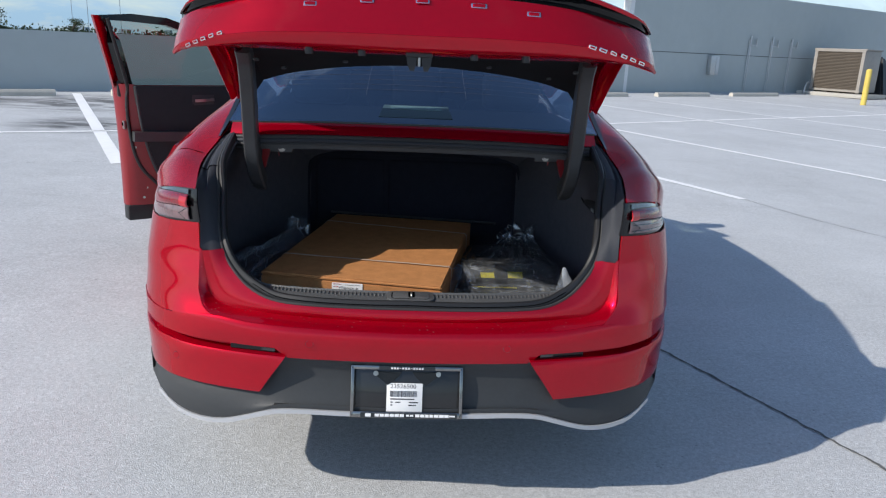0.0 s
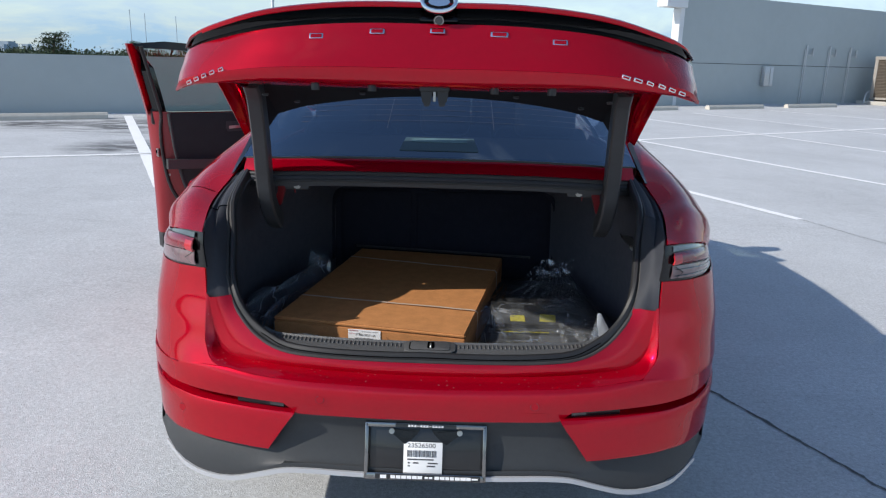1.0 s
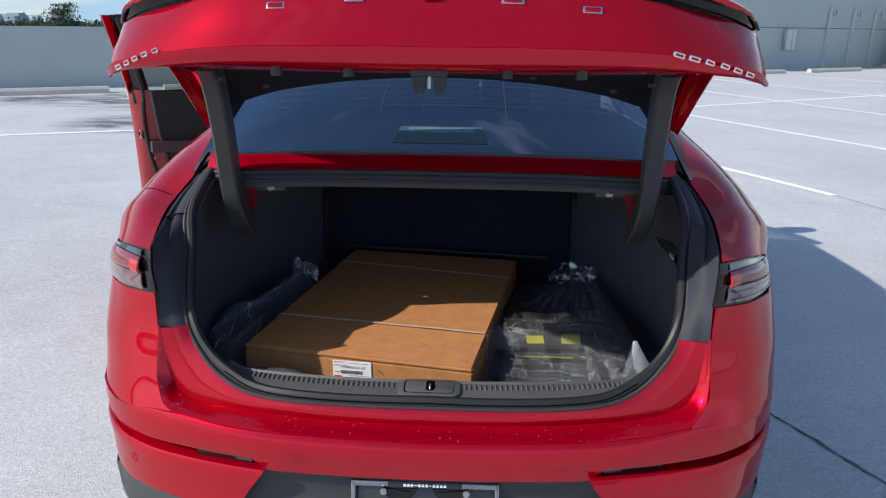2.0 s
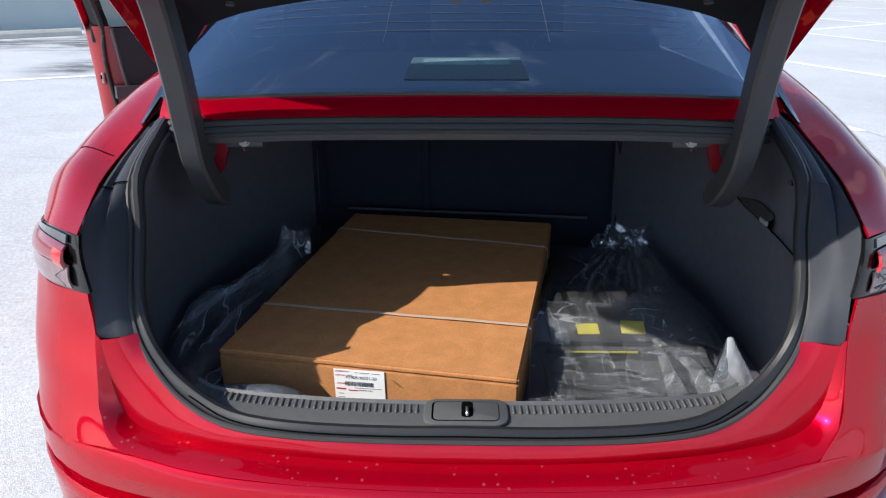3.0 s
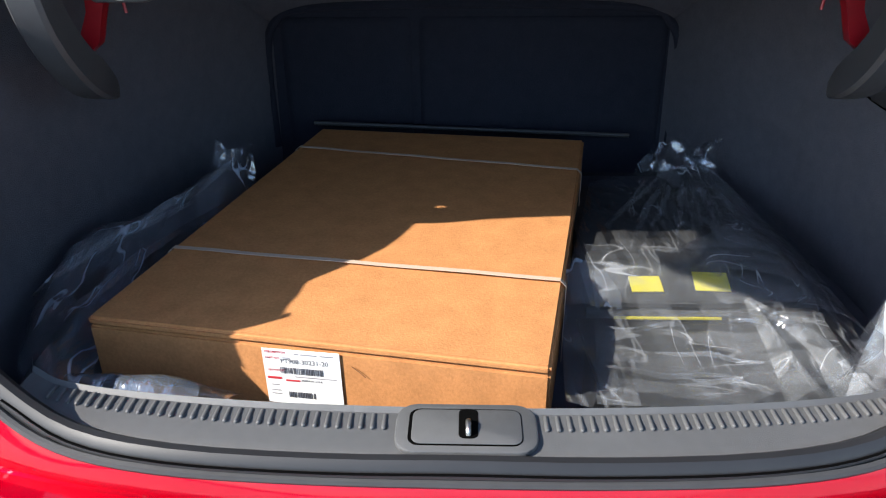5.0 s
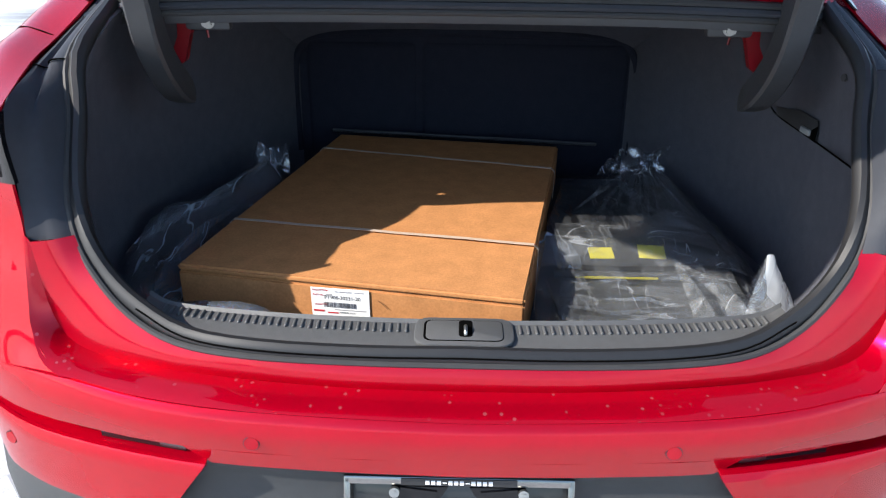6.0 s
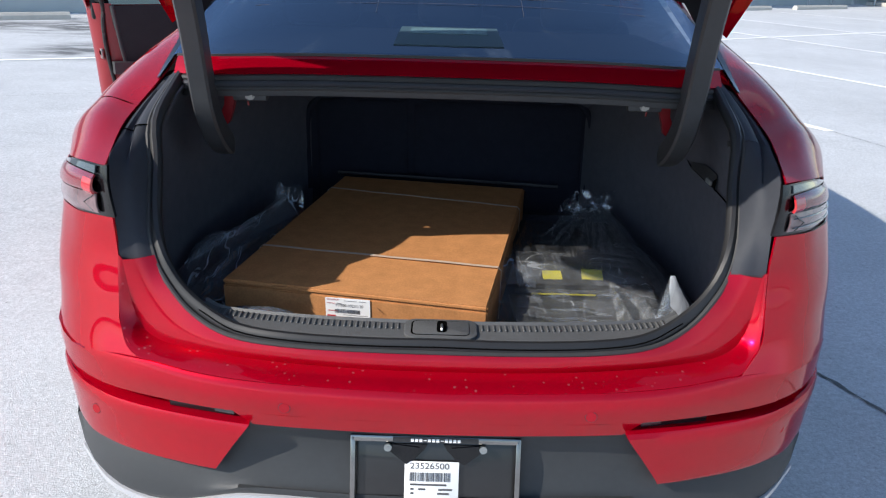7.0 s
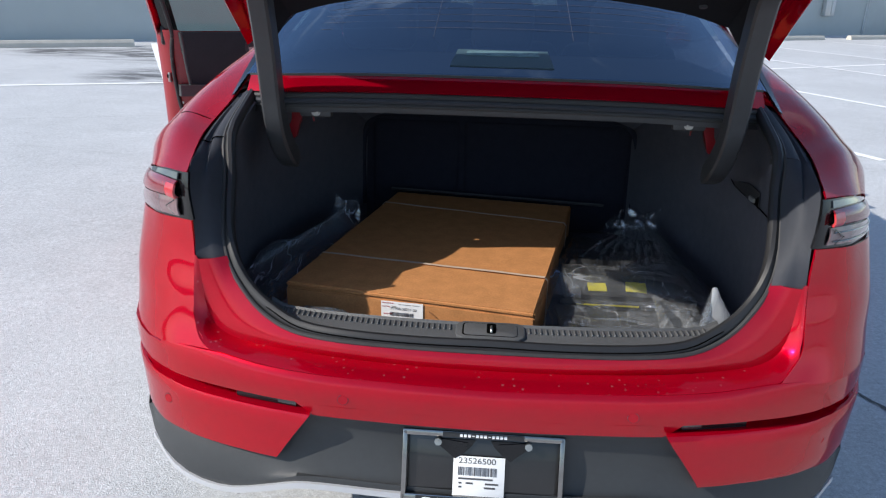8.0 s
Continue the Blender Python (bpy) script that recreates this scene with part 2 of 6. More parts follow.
    l.new(bp.outputs["Normal"], gl.inputs["Normal"])
    l.new(df.outputs["BSDF"], half.inputs[1])
    l.new(tl.outputs["BSDF"], half.inputs[2])
    l.new(amount, body.inputs["Fac"])
    l.new(tr.outputs["BSDF"], body.inputs[1])
    l.new(half.outputs["Shader"], body.inputs[2])
    l.new(gloss_share(n, l, gloss, bp.outputs["Normal"]), skin.inputs["Fac"])
    l.new(body.outputs["Shader"], skin.inputs[1])
    l.new(gl.outputs["BSDF"], skin.inputs[2])
    l.new(skin.outputs["Shader"], out.inputs["Surface"])
    return m


M_FILM = film_material("clear_film", 0.045, 0.36, gloss=0.07, stretch=(3.0, .5))
M_FILMLIGHT = film_material("light_film", 0.085, 0.32, gloss=0.07, stretch=(.6, 2.4))
M_FILMMILK = film_material("milky_double_film", 0.085, 0.38, gloss=0.07, stretch=(.8, 2.2))
M_FILMFOLD = film_material("folded_film", 0.12, 0.75, (0.72, 0.83, 0.97), 0.24, (2.6, .6), 9.0)
M_FILMTHICK = film_material("milky_film", 0.30, 0.20, stretch=(2.0, 1.0))


# ---- building blocks ----
BASE = {}


def thing(name, at, label, category, group=""):
    ob = new(name)
    ob.empty_display_size = 0.1
    ob.location = at
    BASE[ob] = Vector(at)
    return tagged(ob, label, category, group)


def thicken(bm, depth):
    """Give a sheet its back, depth behind its face, and a rim round its border."""
    bm.normal_update()
    border = [(e.link_loops[0].vert, e.link_loops[0].link_loop_next.vert) for e in bm.edges if e.is_boundary]
    faces = bm.faces[:]
    back = {v: bm.verts.new(v.co - v.normal * depth) for v in bm.verts[:]}
    for f in faces:
        bm.faces.new([back[v] for v in reversed(f.verts)])
    for a, c in border:
        bm.faces.new((c, a, back[a], back[c]))


def part(name, bm, mat, parent=None, label="", smooth=True, solid=0.0):
    me = bpy.data.meshes.new(name)
    if solid:
        thicken(bm, solid)
    else:
        bmesh.ops.recalc_face_normals(bm, faces=bm.faces)
    bm.to_mesh(me)
    bm.free()
    if smooth:
        me.polygons.foreach_set("use_smooth", [True] * len(me.polygons))
        me.set_sharp_from_angle(angle=radians(38))
    me.materials.append(mat)
    ob = new(name, me)
    if parent is not None:
        ob.parent = parent
        if parent in BASE:
            ob.matrix_parent_inverse = Matrix.Translation(-BASE[parent])
    if label:
        ob["label"] = label
    return ob


def spline(pts, m):
    """Catmull-Rom through pts, m steps a segment."""
    p = [Vector(q) for q in pts]
    if m <= 1 or len(p) < 3:
        if m <= 1:
            return p
        return [p[0].lerp(p[1], i / m) for i in range(m)] + [p[1]]
    ext = [p[0] * 2 - p[1]] + p + [p[-1] * 2 - p[-2]]
    out = []
    for i in range(1, len(ext) - 2):
        a, b, c, d = ext[i - 1:i + 3]
        for k in range(m):
            t = k / m
            out.append(0.5 * ((2 * b) + (c - a) * t + (2 * a - 5 * b + 4 * c - d) * t * t + (3 * b - a - 3 * c + d) * t ** 3))
    return out + [p[-1]]


def mirror(row):
    """A row that starts on the middle plane, continued to the other side."""
    return [Vector((-q[0], q[1], q[2])) for q in reversed(row[1:])] + [Vector(q) for q in row]


def flip(rows):
    return [[Vector((-q[0], q[1], q[2])) for q in r] for r in rows]


def sheet(rows, mu=3, mv=3, bm=None):
    """A smooth sheet through rows of equally many points."""
    bm = bm or bmesh.new()
    rows = [spline(r, mu) for r in rows]
    cols = [spline([r[i] for r in rows], mv) for i in range(len(rows[0]))]
    vs = [[bm.verts.new(q) for q in c] for c in cols]
    for i in range(len(vs) - 1):
        for j in range(len(vs[0]) - 1):
            bm.faces.new((vs[i][j], vs[i + 1][j], vs[i + 1][j + 1], vs[i][j + 1]))
    return bm


def ribbon(rows, bm=None):
    return sheet(rows, 1, 1, bm)


def tube(path, section, bm=None, up=(0, 0, 1), close=False, caps=True):
    """Sweeps a closed section of (side, up) offsets along a path."""
    bm = bm or bmesh.new()
    path = [Vector(q) for q in path]
    rings = []
    n = len(path)
    for i, q in enumerate(path):
        a, b = path[(i - 1) % n if close else max(i - 1, 0)], path[(i + 1) % n if close else min(i + 1, n - 1)]
        d = (b - a).normalized()
        side = d.cross(Vector(up)).normalized()
        u = side.cross(d)
        rings.append([bm.verts.new(q + side * s + u * v) for s, v in section])
    k = len(section)
    for i in range(n if close else n - 1):
        r0, r1 = rings[i], rings[(i + 1) % n]
        for j in range(k):
            bm.faces.new((r0[j], r0[(j + 1) % k], r1[(j + 1) % k], r1[j]))
    if caps and not close:
        bm.faces.new(rings[0][::-1])
        bm.faces.new(rings[-1])
    return bm


def circle(r, k=10, r2=None):
    return [(r * math.cos(2 * math.pi * i / k), (r2 or r) * math.sin(2 * math.pi * i / k)) for i in range(k)]


def block(size, at=(0, 0, 0), bevel=0.0, seg=2, m=None, bm=None):
    """A bevelled box, its centre at 'at', turned by m."""
    b = bmesh.new()
    bmesh.ops.create_cube(b, size=1.0)
    bmesh.ops.scale(b, vec=size, verts=b.verts)
    if bevel:
        bmesh.ops.bevel(b, geom=b.edges[:], offset=bevel, segments=seg, affect="EDGES", profile=0.5)
    if m is not None:
        bmesh.ops.transform(b, matrix=m, verts=b.verts)
    bmesh.ops.translate(b, vec=at, verts=b.verts)
    if bm is None:
        return b
    return join(bm, b)


def join(a, b):
    me = bpy.data.meshes.new("tmp")
    b.to_mesh(me)
    b.free()
    a.from_mesh(me)
    bpy.data.meshes.remove(me)
    return a


def prism(outline, direction, bm=None):
    """A closed outline of 3D points, pushed along a direction."""
    bm = bm or bmesh.new()
    d = Vector(direction)
    a = [bm.verts.new(Vector(q)) for q in outline]
    b = [bm.verts.new(Vector(q) + d) for q in outline]
    n = len(a)
    bm.faces.new(a[::-1])
    bm.faces.new(b)
    for i in range(n):
        bm.faces.new((a[i], a[(i + 1) % n], b[(i + 1) % n], b[i]))
    return bm


def disc(at, normal, r, depth, k=16, bm=None, r2=None):
    b = bmesh.new()
    bmesh.ops.create_cone(b, cap_ends=True, segments=k, radius1=r, radius2=r if r2 is None else r2, depth=depth)
    m = Vector(normal).to_track_quat("Z", "Y").to_matrix().to_4x4()
    bmesh.ops.transform(b, matrix=Matrix.Translation(at) @ m, verts=b.verts)
    return b if bm is None else join(bm, b)


# ---- the roof deck, walls and distance ----


def deck_material():
    """Pale rubbed coating: fine stipple, broad clouds, tyre smudges and a few damp stains."""
    m = bpy.data.materials.new("deck_coating")
    m.use_nodes = True
    n, l = m.node_tree.nodes, m.node_tree.links
    b = n["Principled BSDF"]
    b.inputs["Roughness"].default_value = 0.7
    b.inputs["Specular IOR Level"].default_value = 0.3
    tc = n.new("ShaderNodeTexCoord")

    def tex(scale, detail, stretch=None, rough=0.6):
        z = n.new("ShaderNodeTexNoise")
        z.inputs["Scale"].default_value, z.inputs["Detail"].default_value, z.inputs["Roughness"].default_value = scale, detail, rough
        if stretch:
            mp = n.new("ShaderNodeMapping")
            mp.inputs["Rotation"].default_value = (0, 0, WALL)
            mp.inputs["Scale"].default_value = stretch
            l.new(tc.outputs["Object"], mp.inputs["Vector"])
            l.new(mp.outputs["Vector"], z.inputs["Vector"])
        else:
            l.new(tc.outputs["Object"], z.inputs["Vector"])
        return z.outputs["Fac"]

    def span(v, a, c, d, e):
        r = n.new("ShaderNodeMapRange")
        for k, x in zip(("From Min", "From Max", "To Min", "To Max"), (a, c, d, e)):
            r.inputs[k].default_value = x
        l.new(v, r.inputs["Value"])
        return r.outputs["Result"]

    def times(a, c):
        r = n.new("ShaderNodeMath")
        r.operation = "MULTIPLY"
        l.new(a, r.inputs[0])
        l.new(c, r.inputs[1])
        return r.outputs[0]

    WALL = radians(-32)
    value = times(span(tex(.55, 6), .3, .7, .88, 1.07), span(tex(3.0, 6), .3, .7, .95, 1.04))
    value = times(value, span(tex(190, 3), .3, .7, .78, 1.13))
    value = times(value, span(tex(28, 4), .3, .7, .93, 1.06))
    value = times(value, span(tex(65, 2), .32, .68, .84, 1.10))
    value = times(value, span(tex(.8, 7, (1, 4.5, 1)), .60, .78, 1.0, .86))
    pits = n.new("ShaderNodeTexVoronoi")
    pits.inputs["Scale"].default_value = 24
    l.new(tc.outputs["Object"], pits.inputs["Vector"])
    pit = span(pits.outputs["Distance"], .06, .13, 1.0, 0.0)
    value = times(value, span(times(pit, span(tex(5, 3), .40, .56, 0.0, 1.0)), 0, 1, 1.0, .60))
    # damp, dirty patches beside the bay line
    for (x, y), r in (((-5.5, 11.0), 1.7), ((-4.5, 8.3), 1.0), ((-7.2, 10.6), .9)):
        d = n.new("ShaderNodeVectorMath")
        d.operation = "DISTANCE"
        d.inputs[1].default_value = (x, y, .15)
        l.new(tc.outputs["Object"], d.inputs[0])
        near = span(d.outputs["Value"], r * .35, r, 1.0, 0.0)
        dirt = times(near, span(tex(1.6, 7, (1, 3.0, 1)), .40, .56, 0.0, .75))
        value = times(value, span(dirt, 0, 1, 1, 0))
    hsv = n.new("ShaderNodeHueSaturation")
    hsv.inputs["Color"].default_value = (0.55, 0.563, 0.575, 1)
    l.new(value, hsv.inputs["Value"])
    l.new(hsv.outputs["Color"], b.inputs["Base Color"])
    bp = n.new("ShaderNodeBump")
    bp.inputs["Strength"].default_value, bp.inputs["Distance"].default_value = 0.5, 0.006
    l.new(tex(170, 4), bp.inputs["Height"])
    l.new(bp.outputs["Normal"], b.inputs["Normal"])
    return m


M_DECK = deck_material()
M_LINE = material("line_paint", (0.88, 0.88, 0.88), rough=0.6, vary=0.06, scale=12)
M_WALL = material("wall_paint", (0.41, 0.45, 0.448), rough=0.8, vary=0.04, scale=3, bump=0.15, bump_scale=120)
M_WALLWHITE = material("white_wall_paint", (0.72, 0.73, 0.73), rough=0.7, vary=0.04, scale=3)
M_SILL = material("sill_plastic", (0.078, 0.079, 0.080), rough=0.5, vary=0.1, scale=90, bump=0.3, bump_scale=1200)
M_LINING = material("lid_lining", (0.012, 0.012, 0.014), rough=0.75, vary=0.2, scale=120, spec=0.12)
M_CONC = material("concrete", (0.42, 0.40, 0.36), rough=0.85, vary=0.14, scale=14, bump=0.4, bump_scale=90)

WALL_A = radians(32.0)
WU = Vector((math.cos(WALL_A), math.sin(WALL_A), 0))      # along the far wall
WV = Vector((-math.sin(WALL_A), math.cos(WALL_A), 0))     # away from the deck
W0 = Vector((-7.3, 12.66, 0))                             # a place on the parapet's foot
FALL = 0.018                                              # the deck drains towards the car


def ground(x, y):
    v = WV.x * x + WV.y * y - 2.0
    return FALL * v if v > 0 else 0.0


def far(u, v, z=0.0):
    q = W0 + WU * u + WV * v
    return Vector((q.x, q.y, ground(q.x, q.y) + z))


def slab(name, u0, u1, v0, v1, z0, z1, mat, bevel=0.0, parent=None, label=""):
    b = bmesh.new()
    bmesh.ops.create_cube(b, size=1.0)
    bmesh.ops.scale(b, vec=(u1 - u0, v1 - v0, z1 - z0), verts=b.verts)
    if bevel:
        bmesh.ops.bevel(b, geom=b.edges[:], offset=bevel, segments=2, affect="EDGES")
    q = W0 + WU * (u0 + u1) / 2 + WV * (v0 + v1) / 2
    m = Matrix.Translation((q.x, q.y, far(0, 0).z + (z0 + z1) / 2)) @ Matrix.Rotation(WALL_A, 4, "Z")
    bmesh.ops.transform(b, matrix=m, verts=b.verts)
    return part(name, b, mat, parent, label, smooth=False)


# deck: one slab with a shallow valley in front of the wall
bm = bmesh.new()
edge = []
for v in (-70.0, -30.0, -10.0, WV.dot(Vector((0, 2.0 / WV.y, 0))) - WV.dot(W0), -8.0, -4.0, 3.4):
    edge.append([bm.verts.new(far(u, v)) for u in (-40, -20, -8, 0, 8, 16, 24, 34, 48)])
edge.sort(key=lambda r: WV.dot(r[0].co))
for r0, r1 in zip(edge, edge[1:]):
    for i in range(len(r0) - 1):
        bm.faces.new((r0[i], r0[i + 1], r1[i + 1], r1[i]))
ext = bmesh.ops.extrude_face_region(bm, geom=bm.faces[:])
bmesh.ops.translate(bm, vec=(0, 0, -0.35), verts=[g for g in ext["geom"] if isinstance(g, bmesh.types.BMVert)])
tagged(part("floor", bm, M_DECK, smooth=False), "white coated concrete parking deck with stains and fine cracks", "floor", kind="structure")

tagged(slab("wall_parapet", -34, 16.275, 0.0, 0.22, -0.1, 1.11, M_WALL, 0.012), "grey painted concrete parapet wall round the deck", "wall", kind="structure")
tagged(slab("wall_building", 16.48, 48, 0.15, 0.45, -0.1, 3.32, M_WALL), "tall grey painted rendered building wall", "wall", kind="structure")
tagged(slab("wall_joint", 16.50, 48, 0.142, 0.152, 1.28, 1.296, M_RUBBER), "dark horizontal joint in the grey wall", "trim", kind="structure")
tagged(slab("pillar", 16.28, 16.475, 0.05, 0.34, -0.1, 2.86, M_WALLWHITE, 0.01), "white painted corner pillar of the building", "pillar", kind="structure")
tagged(slab("pillar_cap", 15.60, 16.47, -0.05, 0.36, 2.865, 3.5, M_WALLWHITE, 0.01), "white projecting box on the corner pillar", "trim", kind="structure")
tagged(slab("wall_near_1", -34, 48, -70.2, -70.0, -0.6, 1.0, M_WALL), "grey painted parapet at the far side of the deck", "wall", kind="structure")
tagged(slab("wall_side_1", -34.2, -34, -70, 0.2, -0.6, 1.1, M_WALL), "grey painted parapet at the deck's edge", "wall", kind="structure")
tagged(slab("wall_side_2", 48, 48.2, -70, 3, -0.6, 1.1, M_WALL), "grey painted parapet at the deck's edge", "wall", kind="structure")


def strip_on_deck(name, pts, width, mat, z=0.004, wobble=0.04):
    pts = [Vector((x, y, 0)) for x, y in pts]
    dense = []
    for a, c in zip(pts, pts[1:]):
        n = max(2, int((c - a).length / 0.25))
        dense += [a.lerp(c, i / n) for i in range(n)]
    dense.append(pts[-1])
    bm = bmesh.new()
    prev = None
    for i, q in enumerate(dense):
        d = (dense[min(i + 1, len(dense) - 1)] - dense[max(i - 1, 0)]).normalized()
        s = d.cross(Vector((0, 0, 1))) * width / 2
        row = []
        for k in (-1, 1):
            p = q + s * k * (1 + random.uniform(-wobble, wobble))
            row.append(bm.verts.new((p.x, p.y, ground(p.x, p.y) + z)))
        if prev:
            bm.faces.new((prev[0], prev[1], row[1], row[0]))
        prev = row
    return part(name, bm, mat, smooth=False)


for pts, w in ((((-6.41, 12.48), (-2.97, 5.58)), 0.15), (((-9.6, 5.1), (-3.75, 7.9)), 0.105), (((2.9, 11.9), (5.6, 7.0), (6.6, 5.0)), 0.105), (((4.4, 16.1), (8.0, 9.8), (9.6, 7.0)), 0.105),
               (((2.3, 7.05), (3.3, 5.18)), 0.105), (((6.3, 18.5), (9.12, 14.1), (11.0, 11.0)), 0.105), (((2.6, 11.1), (9.9, 15.75), (14.5, 18.7)), 0.105), (((9.2, 20.6), (12.0, 17.9), (14, 15.5)), 0.105),
               (((-7.6, 12.25), (-4.2, 14.4)), 0.12)):
    tagged(strip_on_deck("painted_line", pts, w, M_LINE), "white painted parking bay line on the deck", "road marking", "parking lines", "structure")

# ---- the car: body ----
car = thing("car", (0, 2.4, 0), "metallic red sedan with boot lid and front door open", "car")

PX = [0, .14, .28, .36, .46, .56, .64, .71, .765, .80, .838, .875, .905]
PY = [0, .003, .011, .020, .041, .07, .103, .15, .212, .272, .372, .53, .72]


def plan(x, off=0.0):
    return float(np.interp(x, PX, PY)) + off


def rear_row(z, off=0.0, rise=0.0, x0=0.0, x1=0.905, lift=None):
    """A row of the tail's plan at height z, from x0 outward; rise lifts its outer end."""
    out = []
    n = 12
    for i in range(n + 1):
        x = x0 + (x1 - x0) * i / n
        k = max(0.0, (x - 0.6) / 0.3)
        nx = min(1.0, max(0.0, (x - 0.55) / 0.35)) ** 2
        out.append((x - off * nx, plan(x) + off * (1 - nx), z + rise * k * k))
    return out


# bumper cover across the tail, above the groove
EDGE_X = [0, .28, .43, .553, .60, .65, .72, .90]
EDGE_Z = [.582, .585, .588, .599, .596, .588, .585, .585]


def cover_row(z, off, rise, follow):
    """A row of the cover; follow draws it up to the ledge's edge."""
    out = []
    for (x, y, zz), (xf, yf, _) in zip(rear_row(z, off, rise), rear_row(z, 0.0, rise)):
        k = min(1.0, max(0.0, (xf - .52) / .14)) 
        out.append((x + (xf - x) * k, y + (yf - y) * k, zz * (1 - follow) + follow * float(np.interp(x, EDGE_X, EDGE_Z))))
    return mirror(out)


part("bumper_cover", sheet([cover_row(*r) for r in ((.588, .0042, 0, 1.0), (.580, .001, .0, .85), (.562, -.005, .004, .2), (.545, -.001, .010, 0), (.527, .004, .02, 0))], 2, 2), M_RED, car, "metallic red painted bumper cover", solid=0.004)
part("bumper_middle", sheet([[Vector((x, plan(abs(x), o), z)) for x in [(-w) + 2 * w * i / 16 for i in range(17)]] for z, o, w in ((.5275, .0038, .372), (.512, .0085, .355), (.497, .013, .338))], 2, 1), M_RED, car, solid=0.004)
for s in (1, -1):
    rows = [rear_row(z, o, r, x0) for z, o, r, x0 in ((.527, .004, .02, .36), (.521, .03, .02, .36), (.508, .03, .02, .352), (.504, .002, .015, .342))]
    part("bumper_groove", ribbon(rows if s > 0 else flip(rows)), M_RED, car, "shadowed groove in the red bumper", solid=0.003)
    rows = [rear_row(z, o, r, x0) for z, o, r, x0 in ((.504, .002, .015, .342), (.497, -.008, .012, .346), (.45, -.003, .0, .378), (.392, .002, -.012, .415), (.386, .006, -.013, .419), (.383, .022, -.013, .421))]
    part("bumper_corner", sheet(rows if s > 0 else flip(rows), 2, 2), M_RED, car, "red lower bumper corner panel", solid=0.004)
# dark cladding below
clad_rows = []
for z, o in ((.500, .018), (.46, .034), (.42, .032), (.385, .024), (.35, .010)):
    clad_rows.append(mirror(rear_row(z, o + .004, 0)))


def lip_z(x):
    x = abs(x)
    return float(np.interp(x, [0, .30, .38, .46, .55, .64, .72, .80, .905], [.334, .334, .326, .298, .268, .268, .285, .33, .42]))


base = rear_row(.33, .004)
clad_rows.append(mirror([(x, y, lip_z(x) + .022) for x, y, z in base]))
clad_rows.append(mirror([(x, y + .002, lip_z(x) + .012) for x, y, z in base]))
part("lower_cladding", sheet(clad_rows, 2, 2), M_CLAD, car, "matte dark grey plastic lower bumper", solid=0.004)
lip = mirror([(x, y - .002, lip_z(x) + .006) for x, y, z in base[:-2]])
part("lip_strip", tube(spline(lip, 3), [(-.008, -.007), (.007, -.007), (.007, .006), (-.008, .006)]), M_SILVER, car, "silver painted strip along the bumper's lower edge")
under = [mirror([(x, y, lip_z(x)) for x, y, z in base]), mirror([(x * .96, y + .12, lip_z(x) - .01) for x, y, z in base]), mirror([(x * .9, y + .5, .24) for x, y, z in base])]
part("undertray", sheet(under, 1, 1), M_RUBBER, car, solid=0.004)

# the rim of the opening, from the middle of the sill up to the hinge corner
R0 = [(0, .06, .632), (.15, .062, .632), (.29, .07, .634), (.39, .09, .640), (.46, .115, .668), (.51, .14, .715), (.541, .167, .767)]
R1 = [(0, .058, .598), (.15, .06, .599), (.29, .072, .601), (.42, .092, .604), (.53, .12, .613), (.578, .14, .655), (.592, .148, .765)]
R2 = [(0, .004, .582), (.15, .007, .583), (.28, .015, .585), (.43, .04, .588), (.553, .073, .60), (.597, .112, .645), (.602, .152, .770)]
R01 = [tuple((np.array(a) + np.array(c)) / 2 + np.array((0, -.006, 0))) for a, c in zip(R0, R1)]
part("boot_surround", sheet([mirror(R0), mirror(R01), mirror(R1)], 4, 2), M_RED, car, "red painted surround of the boot opening", solid=0.003)
R12 = [tuple(np.array(a) * .35 + np.array(c) * .65 + np.array((0, 0, .004))) for a, c in zip(R1, R2)]
part("boot_ledge", sheet([mirror(R1), mirror(R12), mirror(R2)], 4, 2), M_RED_SPOT, car, "red ledge under the boot opening with water spots", solid=0.003)

# side skin behind the wheel
C_ROWS = [
    [(.602, .152, .845), (.68, .200, .838), (.73, .252, .832), (.775, .315, .826), (.82, .42, .822), (.86, .58, .818), (.888, .74, .812)],
    [(.602, .152, .770), (.68, .188, .765), (.735, .235, .76), (.785, .30, .755), (.83, .41, .75), (.87, .58, .75), (.897, .74, .745)],
    [(.600, .130, .700), (.675, .165, .70), (.735, .212, .70), (.79, .285, .70), (.836, .40, .70), (.877, .575, .70), (.905, .74, .70)],
    [(.597, .112, .645), (.67, .145, .642), (.735, .197, .64), (.79, .272, .64), (.838, .39, .64), (.879, .57, .64), (.908, .74, .64)],
    [(.553, .073, .598), (.65, .108, .588), (.72, .161, .585), (.785, .246, .585), (.838, .372, .585), (.880, .56, .585), (.908, .74, .585)],
]
for s in (1, -1):
    rows = C_ROWS if s > 0 else flip(C_ROWS)
    part("rear_wing", sheet(rows, 6, 6), M_RED, car, "metallic red rear wing below the tail light", solid=0.004)

